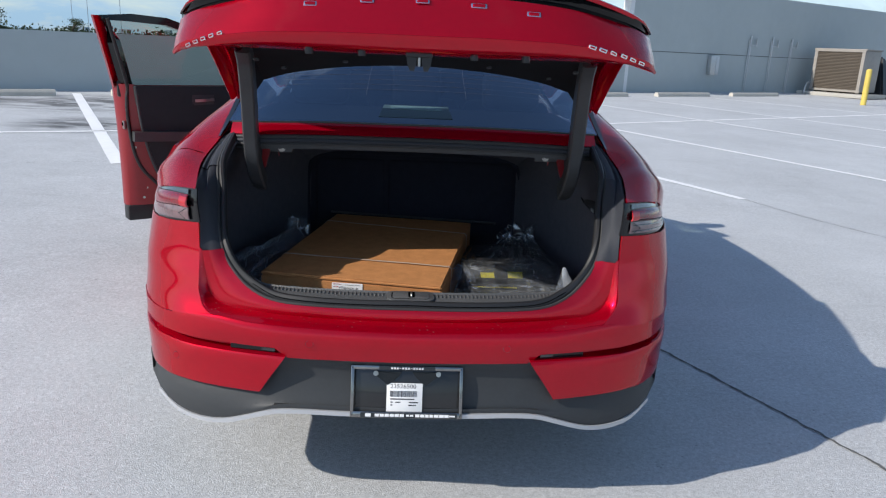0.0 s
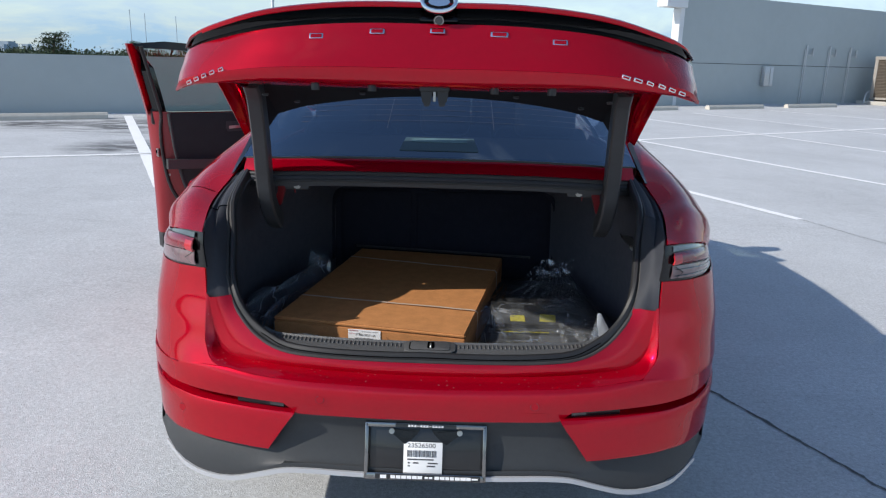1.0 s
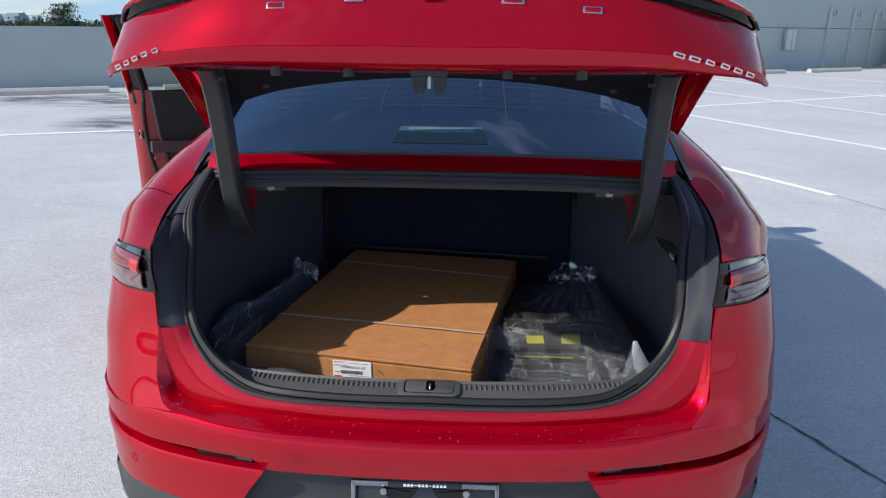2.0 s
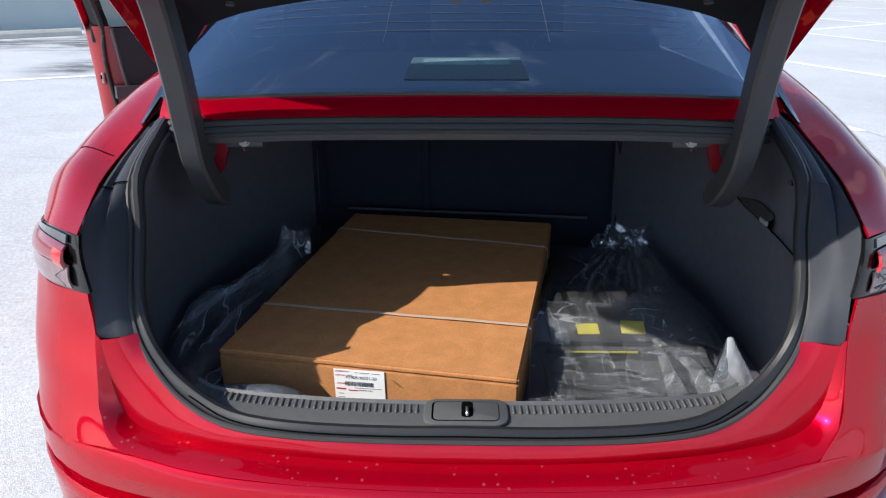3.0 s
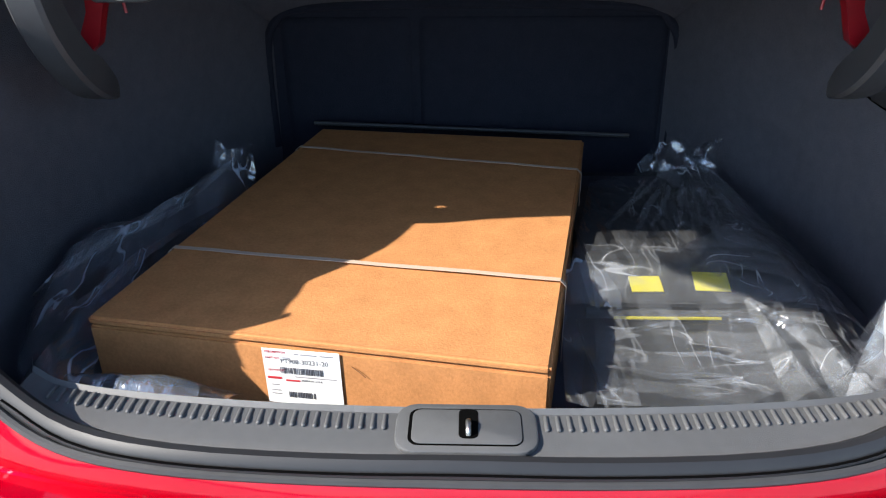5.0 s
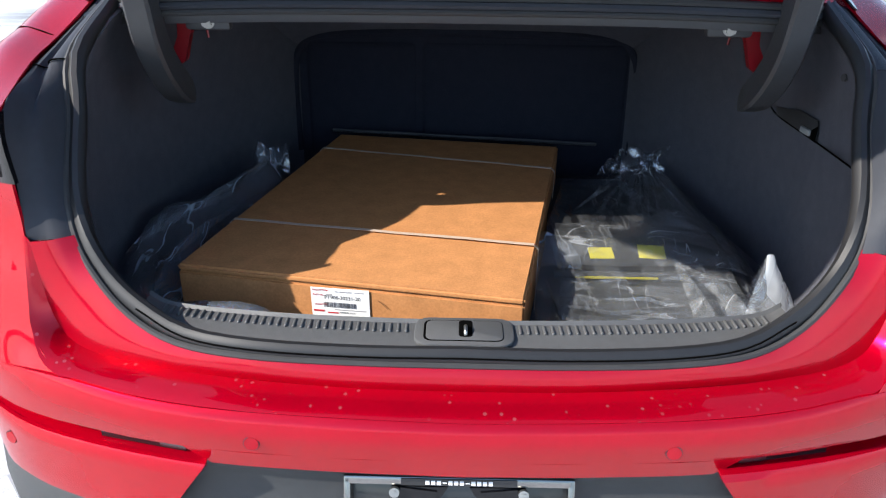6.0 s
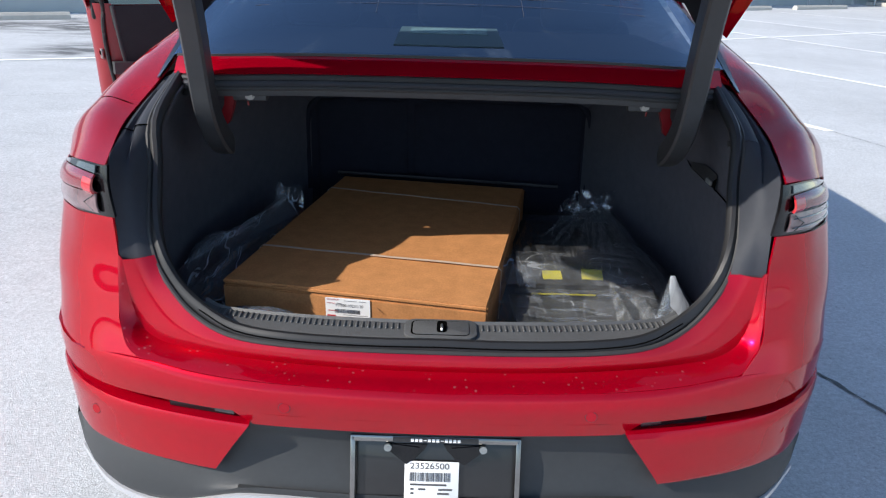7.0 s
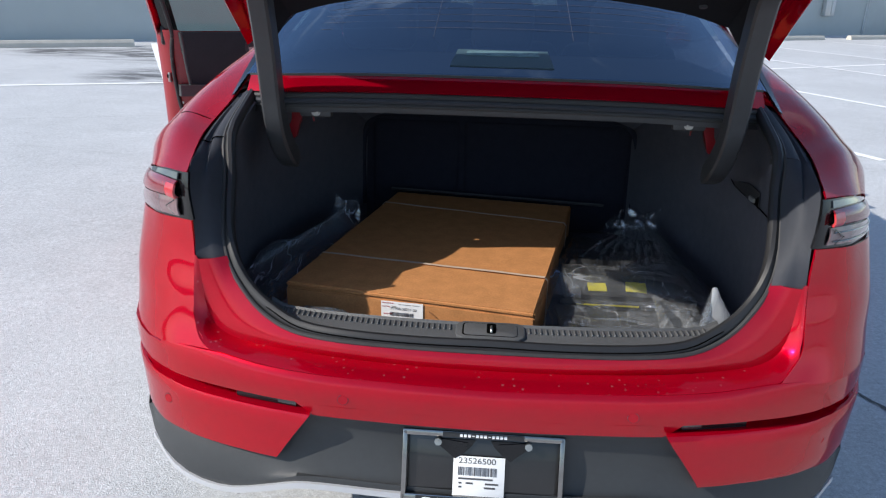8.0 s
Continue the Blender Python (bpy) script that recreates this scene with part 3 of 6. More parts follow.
# tail lights
T_TOP = [(.612, .168, .938), (.68, .232, .930), (.728, .288, .918), (.762, .345, .906), (.79, .43, .898)]
T_A = [(.612, .160, .912), (.68, .218, .905), (.730, .272, .896), (.767, .335, .886), (.796, .425, .880)]
T_B = [(.610, .156, .886), (.68, .210, .880), (.730, .262, .872), (.770, .325, .863), (.802, .42, .857)]
T_LOW = [(.604, .152, .845), (.68, .201, .839), (.728, .253, .833), (.771, .316, .827), (.812, .42, .823)]
M_LAMP_RED = material("red_lens", (0.17, 0.006, 0.012), rough=0.2, coat=0.5, vary=0.25, scale=90)
M_LAMP_SMOKE = material("smoked_lens", (0.028, 0.03, 0.032), rough=0.15, coat=1.0)
M_LAMP_CLEAR = material("clear_lens", (0.15, 0.085, 0.09), rough=0.22, coat=0.8, vary=0.45, scale=60)


def lamp_at(u, v, d=0.0):
    """A place on the tail light's face: u from the inner to the outer end, v from low to high, d outward."""
    pts = []
    for r in (T_LOW, T_B, T_A, T_TOP):
        q = spline(r, 6)
        k = min(max(u, 0.0), .9999) * (len(q) - 1)
        pts.append(q[int(k)].lerp(q[int(k) + 1], k - int(k)))
    p = [float(np.interp(v, (0, .44, .72, 1), [q[i] for q in pts])) for i in range(3)]
    return Vector((p[0] + d * .62, p[1] - d * .78, p[2]))


for s in (1, -1):
    f = (lambda r: r) if s > 0 else flip
    lamp = part("tail_light", sheet(f([[(r[0][0] - .007, r[0][1] + .008, r[0][2])] + r for r in (T_LOW, T_B, T_A, T_TOP)]), 3, 2), M_GLOSSBLACK, car, "wrap-round tail light with red and clear lenses")
    side = 1 if s > 0 else -1

    def patch(us, vs, ds):
        """A piece of the lamp's face: rows from low to high, each (low at inner end, low at outer end, stand-off)."""
        rows = []
        for (va, vb), d in zip(vs, ds):
            row = []
            for k in range(9):
                u = us[0] + (us[1] - us[0]) * k / 8
                q = lamp_at(u, va + (vb - va) * k / 8, d)
                row.append(Vector((q.x * side, q.y, q.z)))
            rows.append(row)
        return rows

    part("smoked_lens", sheet(patch((.06, .92), ((.83, .985), (.97, 1.0)), (.004, .003)), 2, 2), M_LAMP_SMOKE, lamp, "smoked strip over the red lens", solid=0.003)
    part("red_lens", sheet(patch((.065, 1.0), ((.46, .50), (.53, .60), (.70, .84), (.79, .965)), (.003, .010, .010, .004)), 2, 3), M_LAMP_RED, lamp, "rounded translucent red lens", solid=0.003)
    part("clear_lens", sheet(patch((.065, 1.0), ((.07, .12), (.24, .30), (.43, .47)), (.004, .007, .004)), 2, 3), M_LAMP_CLEAR, lamp, "pale clear lens with fine ribs", solid=0.003)
    part("lamp_tip", sheet(patch((.045, .135), ((.47, .50), (.58, .62), (.74, .76)), (.012, .016, .012)), 1, 2), M_LAMP_TIP, lamp, "bright red arrow-shaped end of the lens", solid=0.004)
    for va, vb in ((.15, .21), (.33, .38)):
        part("lens_rib", tube([Vector((q.x * side, q.y, q.z)) for q in (lamp_at(.09 + .85 * k / 10, va + (vb - va) * k / 10, .0075) for k in range(11))], circle(.0012, 6)), M_LAMP_SMOKE, lamp)
    part("lens_rib", tube([Vector((q.x * side, q.y, q.z)) for q in (lamp_at(.09, .40, .008), lamp_at(.17, .25, .010), lamp_at(.11, .10, .008))], circle(.0014, 6)), M_LAMP_SMOKE, lamp)

# grey trim between the opening and the lights
G0 = [(.541, .164, .762), (.560, .20, .82), (.575, .27, .905), (.588, .323, .979), (.590, .424, 1.024), (.574, .513, 1.066)]
G1 = [(.600, .152, .764), (.604, .166, .845), (.612, .185, .936), (.636, .32, .970), (.640, .417, .995), (.612, .50, 1.045)]
G_OUT = (0.0, -.75, .65)                                  # away from the trim's face
G_CUT = (0.0, 0.0, .006, .012, .009, .002)                 # how deep its channel lies, from low to high


def gutter_row(k, depth):
    """A row along the trim, the share k from the opening to the lamp."""
    out = []
    for i, (a, c) in enumerate(zip(G0, G1)):
        h = .0045 * math.sin(math.pi * min(1.0, k * 1.6)) * (1 if k < .62 else 0) - depth * G_CUT[i]
        out.append(tuple(a[j] + (c[j] - a[j]) * k + G_OUT[j] * h for j in range(3)))
    return out


G_ROWS = [gutter_row(k, d) for k, d in ((0, 0), (.14, 0), (.34, 0), (.50, .15), (.60, 1.0), (.76, .9), (.88, .1), (1, 0))]
for s in (1, -1):
    low, high = [r[:4] for r in G_ROWS], [r[3:] for r in G_ROWS]
    part("gutter_trim", sheet(low if s > 0 else flip(low), 4, 1), M_GUTTER, car, "dark grey rain gutter beside the boot opening", solid=0.004)
    part("gutter_trim", sheet(high if s > 0 else flip(high), 4, 1), M_GUTTER, car, "dark grey upper gutter cover", solid=0.004)
    joint = [(s * r[3][0], r[3][1] - .0018, r[3][2] + .0016) for r in G_ROWS]
    part("gutter_joint", tube(spline(joint, 2), circle(.0013, 6)), M_BLACKHOLE, car, "thin joint between the gutter covers")

# shoulder and rear pillar
S_IN = [(.612, .172, .937), (.640, .32, .975), (.645, .417, .998), (.618, .49, 1.045), (.603, .60, 1.10), (.590, .78, 1.19), (.565, 1.02, 1.285), (.535, 1.35, 1.375)]
S_MID = [(.70, .253, .926), (.725, .39, .985), (.735, .48, 1.005), (.725, .58, 1.045), (.71, .70, 1.085), (.672, .88, 1.14), (.628, 1.1, 1.22), (.575, 1.38, 1.325)]
S_OUT = [(.766, .348, .906), (.815, .48, .935), (.825, .57, .950), (.835, .68, .965), (.84, .80, .975), (.845, .98, .985), (.85, 1.15, .99), (.85, 1.4, .995)]
S_LOW = [(.79, .40, .87), (.845, .54, .86), (.862, .63, .86), (.875, .72, .86), (.885, .84, .86), (.895, 1.0, .86), (.90, 1.18, .86), (.905, 1.42, .86)]
for s in (1, -1):
    rows = [S_IN, S_MID, S_OUT, S_LOW]
    part("rear_quarter", sheet(rows if s > 0 else flip(rows), 3, 4), M_RED, car, "metallic red rear shoulder and pillar", solid=0.004)

# the boot's inside
part("boot_floor", block((1.24, 1.12, .02), (0, .75, .515)), M_CARPET, car, "black carpeted boot floor", smooth=False)
side_in = [[(.430, .135, .652), (.492, .152, .715), (.532, .185, .780), (.560, .270, .890), (.575, .345, .975), (.562, .50, 1.045), (.54, .75, 1.045), (.42, 1.19, 1.03)],
           [(.450, .165, .605), (.525, .200, .680), (.567, .245, .760), (.594, .335, .860), (.606, .43, .93), (.605, .56, .96), (.57, .80, .95), (.43, 1.19, .94)],
           [(.470, .205, .560), (.565, .255, .605), (.603, .31, .68), (.618, .41, .75), (.622, .50, .80), (.62, .62, .82), (.575, .85, .80), (.435, 1.19, .80)],
           [(.480, .22, .52), (.575, .28, .52), (.612, .35, .52), (.622, .44, .52), (.624, .52, .52), (.62, .65, .52), (.575, .9, .52), (.44, 1.19, .52)]]
for s in (1, -1):
    part("boot_side_lining", sheet(side_in if s > 0 else flip(side_in), 3, 4), M_CARPET, car, "black carpet lining of the boot side", solid=0.006)
part("boot_front_lining", block((1.24, .05, .58), (0, 1.215, .79), .01), M_SEATBACK_SHADE, car, "black backs of the rear seats", smooth=False)
part("shelf_underside", block((1.10, .72, .012), (0, .85, 1.045), m=Matrix.Rotation(radians(1), 4, "X")), M_TRIM, car, smooth=False)
SILL_X = [0, .12, .23, .34, .42, .455]
sill_rows = [mirror(list(zip(SILL_X, ys, zs))) for ys, zs in (
    ([.072, .073, .077, .092, .112, .13], [.643, .643, .644, .647, .652, .664]),
    ([.080, .081, .086, .102, .120, .138], [.650, .650, .650, .651, .656, .668]),
    ([.108, .109, .116, .128, .142, .155], [.655, .655, .655, .656, .659, .670]),
    ([.134, .136, .142, .154, .168, .178], [.657, .657, .657, .657, .659, .670]),
    ([.140, .142, .148, .160, .174, .184], [.650, .650, .650, .650, .652, .664]),
    ([.146, .148, .154, .166, .180, .190], [.52, .52, .52, .52, .52, .52]))]
sill_plate = part("sill_plate", sheet(sill_rows, 4, 2), M_SILL, car, "dark grey ribbed plastic sill plate", solid=0.004)
rib_me = None
for i in range(-38, 39):
    x = i * .0112
    if abs(x) < .069:
        continue
    y0, y1 = float(np.interp(abs(x), SILL_X, [.110, .111, .118, .130, .144, .157])), float(np.interp(abs(x), SILL_X, [.132, .134, .140, .152, .166, .176]))
    if rib_me is None:
        rib = part("rib", block((.0046, y1 - y0 + .001, .005), (0, 0, 0), .0021, 3), M_SILL, sill_plate)
        rib_me = rib.data
    else:
        rib = new("rib", rib_me)
        rib.parent = sill_plate
    rib.location = (x, (y0 + y1) / 2, .6562 + float(np.interp(abs(x), SILL_X, [0, 0, 0, .0005, .003, .014])))


def round_plate(w, h, r, at, depth, bevel):
    """A plate with rounded corners, lying on the sill and tipped a little."""
    pts = []
    for cx, cy, a0 in ((w / 2 - r, h / 2 - r, 0), (-w / 2 + r, h / 2 - r, 90), (-w / 2 + r, -h / 2 + r, 180), (w / 2 - r, -h / 2 + r, 270)):
        for k in range(5):
            a = radians(a0 + 22.5 * k)
            pts.append(Matrix.Rotation(radians(4), 4, "X") @ Vector((cx + r * math.cos(a), cy + r * math.sin(a), 0)) + Vector(at))
    b = prism(pts, (0, 0, depth))
    if bevel:
        bmesh.ops.bevel(b, geom=b.edges[:], offset=bevel, segments=2, affect="EDGES", profile=.5)
    return b


part("latch_surround", round_plate(.136, .066, .020, (.001, .1120, .6530), .0068, .0025), M_SILL, sill_plate, "raised plastic surround of the latch")
part("latch_gap", round_plate(.1085, .0490, .010, (0, .1115, .6560), .0044, 0), M_BLACKHOLE, sill_plate, "narrow dark gap round the cover", smooth=False)
part("latch_cover", round_plate(.1050, .0465, .009, (.0014, .1117, .6562), .0049, .0012), M_SILL, sill_plate, "smooth plastic cover round the latch")
part("latch_slot", round_plate(.0185, .0400, .006, (.003, .1150, .6570), .0048, 0), M_BLACKHOLE, sill_plate, "dark slot of the lock", smooth=False)
part("striker", tube(spline([(.003, .099, .661), (.003, .101, .6650), (.003, .111, .6670), (.003, .116, .6630)], 4), circle(.0026, 8), up=(1, 0, 0)), M_STEEL, sill_plate, "bare steel lock striker")

# seal round the opening
loop = R0[:-1] + G0
seal_half = [(x - .012, y + .012, z + .010 if z < .7 else z) for x, y, z in loop]
seal_half[0] = (0, .072, .644)
top = [(.50, .515, 1.060), (.25, .50, 1.066), (0, .50, 1.068)]
ring = spline(seal_half + top, 3)
ring = ring + [Vector((-q.x, q.y, q.z)) for q in reversed(ring[1:-1])]
part("seal", tube(ring, circle(.012, 10, .014), close=True), M_RUBBER, car, "black rubber seal round the boot opening")

# the seal's front is grooved along its length
for dy, dz in ((-.0125, .004), (-.0105, -.0055)):
    groove = spline([(x, y + dy, z + dz) for x, y, z in seal_half[:5]], 4)
    part("seal_groove", tube([Vector((-q.x, q.y, q.z)) for q in reversed(groove[1:])] + groove, circle(.0012, 6)), M_BLACKHOLE, car, "dark groove along the seal")
seal_lip = spline([(x, y + .002, z + .003) for x, y, z in R0[:-1]] + [(x - .001, y + .003, z) for x, y, z in G0], 4)
part("seal_lip", tube([Vector((-q.x, q.y, q.z)) for q in reversed(seal_lip[1:])] + seal_lip, circle(.0050, 8, .0055)), M_SEALGREY, car, "grey lip of the seal round the opening")

# scuttle under the rear window


def across(y, z):
    return mirror([(0, y, z), (.30, y - .003, z - .001), (.50, y - .010, z - .006), (.585, y + .03, z - .012)])


part("scuttle", sheet([across(.495, 1.098), across(.478, 1.085), across(.462, 1.067)], 4, 2), M_RED, car, "red strip below the rear window", solid=0.004)
for k, (y, z, r) in enumerate(((.463, 1.060, .0065), (.461, 1.049, .0075), (.463, 1.038, .0055))):
    part("scuttle_seal", tube(spline(across(y, z), 5), circle(r, 8, r * .95)), M_SEALGREY if k != 1 else M_GUTTER, car, "ribbed black rubber seal")
part("scuttle_beam", sheet([across(.474, 1.066), across(.472, 1.034), across(.476, 1.023), across(.53, 1.020)], 3, 1), M_TRIM, car, solid=0.004)

# rear window
part("rear_window", sheet([mirror([(0, .497, 1.104), (.30, .494, 1.103), (.50, .487, 1.097), (.60, .535, 1.090)]), mirror([(0, .86, 1.27), (.28, .86, 1.262), (.46, .86, 1.24), (.585, .80, 1.195)]), mirror([(0, 1.28, 1.425), (.26, 1.28, 1.42), (.43, 1.28, 1.402), (.53, 1.25, 1.362)])], 4, 4), M_REARGLASS, car, "dark tinted rear window")

# roof
part("roof", sheet([mirror([(0, 1.27, 1.424), (.3, 1.27, 1.417), (.43, 1.27, 1.392), (.525, 1.24, 1.35)]), mirror([(0, 1.7, 1.49), (.28, 1.7, 1.482), (.42, 1.7, 1.45), (.522, 1.7, 1.385)]), mirror([(0, 2.3, 1.515), (.28, 2.3, 1.506), (.43, 2.3, 1.468), (.53, 2.3, 1.398)]), mirror([(0, 2.95, 1.465), (.28, 2.95, 1.458), (.43, 2.93, 1.43), (.53, 2.9, 1.375)])], 3, 4), M_RED, car, "metallic red roof", solid=0.01)

# ---- boot lid, standing open ----
LIDX = [0, .2, .38, .52, .60, .645]


def lid_row(ys, zs):
    return mirror([(x, y, z) for x, y, z in zip(LIDX, ys, zs)])


lip_low = lid_row([-.008, -.006, .006, .042, .092, .156], [1.340, 1.341, 1.340, 1.330, 1.320, 1.304])
lip_edge = lid_row([-.029, -.027, -.013, .029, .083, .152], [1.373, 1.373, 1.367, 1.350, 1.333, 1.309])
crease = lid_row([-.010, -.008, .006, .052, .109, .179], [1.402, 1.401, 1.394, 1.377, 1.362, 1.346])
upper = lid_row([.012, .014, .028, .080, .135, .205], [1.440, 1.439, 1.428, 1.405, 1.385, 1.368])
strip_lo = lid_row([.028, .031, .046, .105, .158, .225], [1.470, 1.468, 1.453, 1.428, 1.408, 1.390])
part_lid = part("boot_lid", sheet([lip_edge, crease, upper, strip_lo], 4, 4), M_RED, car, "metallic red boot lid standing open", solid=0.004)
strip_in = lid_row([.060, .063, .076, .128, .178, .238], [1.482, 1.480, 1.465, 1.438, 1.417, 1.397])
strip_hi = lid_row([.046, .049, .064, .118, .172, .236], [1.507, 1.505, 1.487, 1.456, 1.432, 1.408])
strip_tip = lid_row([.020, .023, .040, .100, .160, .230], [1.504, 1.502, 1.484, 1.453, 1.429, 1.405])
part("lid_black_strip", sheet([strip_lo, strip_in, strip_hi, strip_tip], 4, 2), M_PIANO, part_lid, "gloss black strip under the spoiler", solid=0.003)
sp_edge = lid_row([.016, .019, .036, .097, .158, .229], [1.510, 1.508, 1.490, 1.459, 1.435, 1.410])
sp_top = lid_row([.024, .027, .044, .105, .165, .234], [1.517, 1.515, 1.497, 1.466, 1.441, 1.415])
sp_back = lid_row([.12, .124, .14, .185, .225, .262], [1.522, 1.520, 1.502, 1.472, 1.446, 1.414])
part("spoiler", sheet([strip_tip, sp_edge, sp_top, sp_back], 4, 2), M_RED, part_lid, "red spoiler edge of the boot lid", solid=0.003)
front = lid_row([.515, .512, .505, .50, .495, .49], [1.300, 1.291, 1.267, 1.238, 1.196, 1.162])
front = [Vector((q.x * (1 if abs(q.x) < .53 else .90), q.y, q.z)) for q in front]
midtop = lid_row([.33, .33, .335, .345, .345, .34], [1.46, 1.45, 1.425, 1.385, 1.352, 1.325])
midtop = [Vector((q.x * (1 if abs(q.x) < .61 else .945), q.y, q.z)) for q in midtop]
part("lid_skin", sheet([sp_back, midtop, front], 4, 4), M_RED, part_lid, solid=0.004)
in_rear = lid_row([.006, .008, .022, .062, .112, .172], [1.334, 1.335, 1.336, 1.334, 1.327, 1.312])
in_1 = lid_row([.035, .037, .052, .090, .135, .19], [1.328, 1.328, 1.330, 1.330, 1.322, 1.308])
in_2 = lid_row([.28, .28, .285, .29, .29, .30], [1.362, 1.357, 1.346, 1.330, 1.310, 1.290])
in_3 = lid_row([.507, .504, .497, .492, .487, .482], [1.291, 1.282, 1.258, 1.230, 1.190, 1.156])
part("lid_return", sheet([lip_edge, [(a + c) / 2 + Vector((0, -.003, -.001)) for a, c in zip(lip_edge, lip_low)], lip_low, in_rear, in_1], 4, 2), M_RED, part_lid, "red turned-in edge of the lid", solid=0.003)
part("lid_lining", sheet([[Vector((q.x * (.925 if abs(q.x) > .5 else 1), q.y, q.z)) for q in r if abs(q.x) < .53] for r in (in_1, in_2, in_3)], 4, 4), M_LINING, part_lid, "black lining inside the boot lid", solid=0.004)

# hinge arms
for s in (1, -1):
    path = spline([(s * .490, .268, 1.330), (s * .494, .315, 1.290), (s * .499, .358, 1.22), (s * .503, .390, 1.15), (s * .508, .424, 1.06), (s * .507, .445, .985), (s * .504, .495, .920), (s * .500, .575, .868)], 5)
    arm = tube(path, [(-.026, -.016), (-.021, -.021), (.021, -.021), (.026, -.016), (.026, .016), (.021, .021), (-.021, .021), (-.026, .016)], up=(s * 1.0, 0, 0))
    for k, share in ((-1, .25), (-2, .55), (-3, .78), (-4, .92)):                # the cover narrows towards its foot
        for v in arm.verts:
            if min(range(len(path)), key=lambda i: (v.co - path[i]).length) == len(path) + k:
                v.co = path[k] + (v.co - path[k]) * share
    part("hinge_arm", arm, M_TRIM, car, "dark grey plastic cover of the lid's hinge arm")


# closed backing behind the seams of the tail
for s in (1, -1):
    back0 = [(x - .012, y + .03, z) for x, y, z in G0]
    back1 = [(x + .06, y + .10, z - .01) for x, y, z in G1]
    rows = [back0, [tuple((np.array(a) + np.array(c)) / 2 + np.array((0, .012, 0))) for a, c in zip(back0, back1)], back1]
    part("inner_body", sheet(rows if s > 0 else flip(rows), 3, 2), M_RUBBER, car, solid=0.004)
    rows = [[(x - .01, y + .02, z) for x, y, z in r] for r in (T_LOW, T_B, T_A, T_TOP)]
    rows = [[(r[0][0] + .02, r[0][1] + .045, r[0][2])] + r[1:] for r in rows]
    part("inner_body", sheet(rows if s > 0 else flip(rows), 3, 2), M_RUBBER, car, solid=0.006)
    # shut line on the shoulder
    line = [(.652, .423, .9975), (.69, .445, 1.004), (.735, .478, 1.0035), (.78, .525, .982), (.822, .565, .953)]
    part("shut_line", tube(spline([(s * x, y, z + .001) for x, y, z in line], 4), circle(.0012, 6)), M_BLACKHOLE, car, "narrow dark shut line across the red shoulder")
    # glossy strip along the edge of the rear pillar
    e0 = [(.617, .485, 1.047), (.604, .60, 1.103), (.591, .78, 1.193), (.566, 1.02, 1.288), (.536, 1.35, 1.378)]
    e1 = [(.623, .49, 1.0435), (.620, .60, 1.096), (.606, .78, 1.186), (.580, 1.02, 1.279), (.550, 1.35, 1.370)]
    rows = [[(x, y, z + .003) for x, y, z in e0], [(x + .002, y, z + .003) for x, y, z in e1]]
    part("pillar_trim", sheet(rows if s > 0 else flip(rows), 4, 2), M_GLOSSBLACK, car, "black strip beside the rear window", solid=0.003)
    # rubber bump stop in the gutter corner
    part("bump_stop", disc((s * .600, .455, 1.024), (0, -.25, .97), .013, .012, 18), M_RUBBER, car, "round black rubber buffer")

# parking sensors, lower lamps
for x in (-.673, -.273, .273, .673):
    z = .455 if abs(x) > .5 else .548
    y = plan(abs(x)) + (-.0035 if abs(x) > .5 else -.0054)
    n = Vector((.0, -1, .05)) if abs(x) < .5 else Vector((math.copysign(.42, x), -1, .05))
    ring = part("sensor_ring", disc((x, y + .0012, z), n, .0108, .007, 24), M_RUBBER, car)
    part("parking_sensor", disc((x, y + .0004, z), n, .0096, .007, 24), M_RED, ring, "round red parking sensor")
for s in (1, -1):
    bar = [(s * x, plan(x) + .012, .5165) for x in (.372, .38, .39, .40, .41)]
    part("reflector", tube(spline(bar, 3), [(-.003, -.004), (.003, -.004), (.003, .004), (-.003, .004)]), M_LAMP_SMOKE, car, "small glassy lamp in the bumper groove")
    part("reflector_housing", tube(spline([(q[0], q[1] + .010, q[2]) for q in bar] + [(s * .50, plan(.50) + .02, .517)], 3), [(-.01, -.009), (.01, -.009), (.01, .009), (-.01, .009)]), M_GLOSSBLACK, car)
# ---- number plate holder ----
plate = part("plate_holder", block((.300, .006, .128), (0, .0215, .405), .003, 2, Matrix.Rotation(radians(-15), 4, "X")), M_PLATEBLACK, car, "black number plate holder in a chrome frame")
PM = Matrix.Translation((-.002, .0185, .405)) @ Matrix.Rotation(radians(-15), 4, "X")


def on_plate(bm):
    bmesh.ops.transform(bm, matrix=PM, verts=bm.verts)
    return bm


def rect(w, h, d, x, z, y=0.0, bevel=0.0):
    return on_plate(block((w, d, h), (x, y, z), bevel, 2))


for s in (1, -1):
    part("holder_gusset", on_plate(prism([(s * x, -.007, z) for x, z in ((.030, .050), (.085, .056), (.092, .048), (.054, .018), (.036, .030))], (0, .003, 0))), M_GLOSSBLACK, plate, smooth=False)
part("plate_frame", join(join(rect(.316, .0125, .012, 0, .0675, -.006, .003), rect(.316, .0185, .012, 0, -.0655, -.006, .003)), join(rect(.0105, .146, .012, -.153, 0, -.006, .003), rect(.0105, .146, .012, .153, 0, -.006, .003))), M_DARKCHROME, plate, "dark chrome number plate frame")
part("frame_panel", rect(.272, .0135, .003, .008, -.0655, -.0125), M_PLATEBLACK, plate, "black strip with pale lettering bars")
part("frame_panel", rect(.158, .0095, .003, .0, .0675, -.0125), M_PLATEBLACK, plate, "black strip with pale lettering bars")
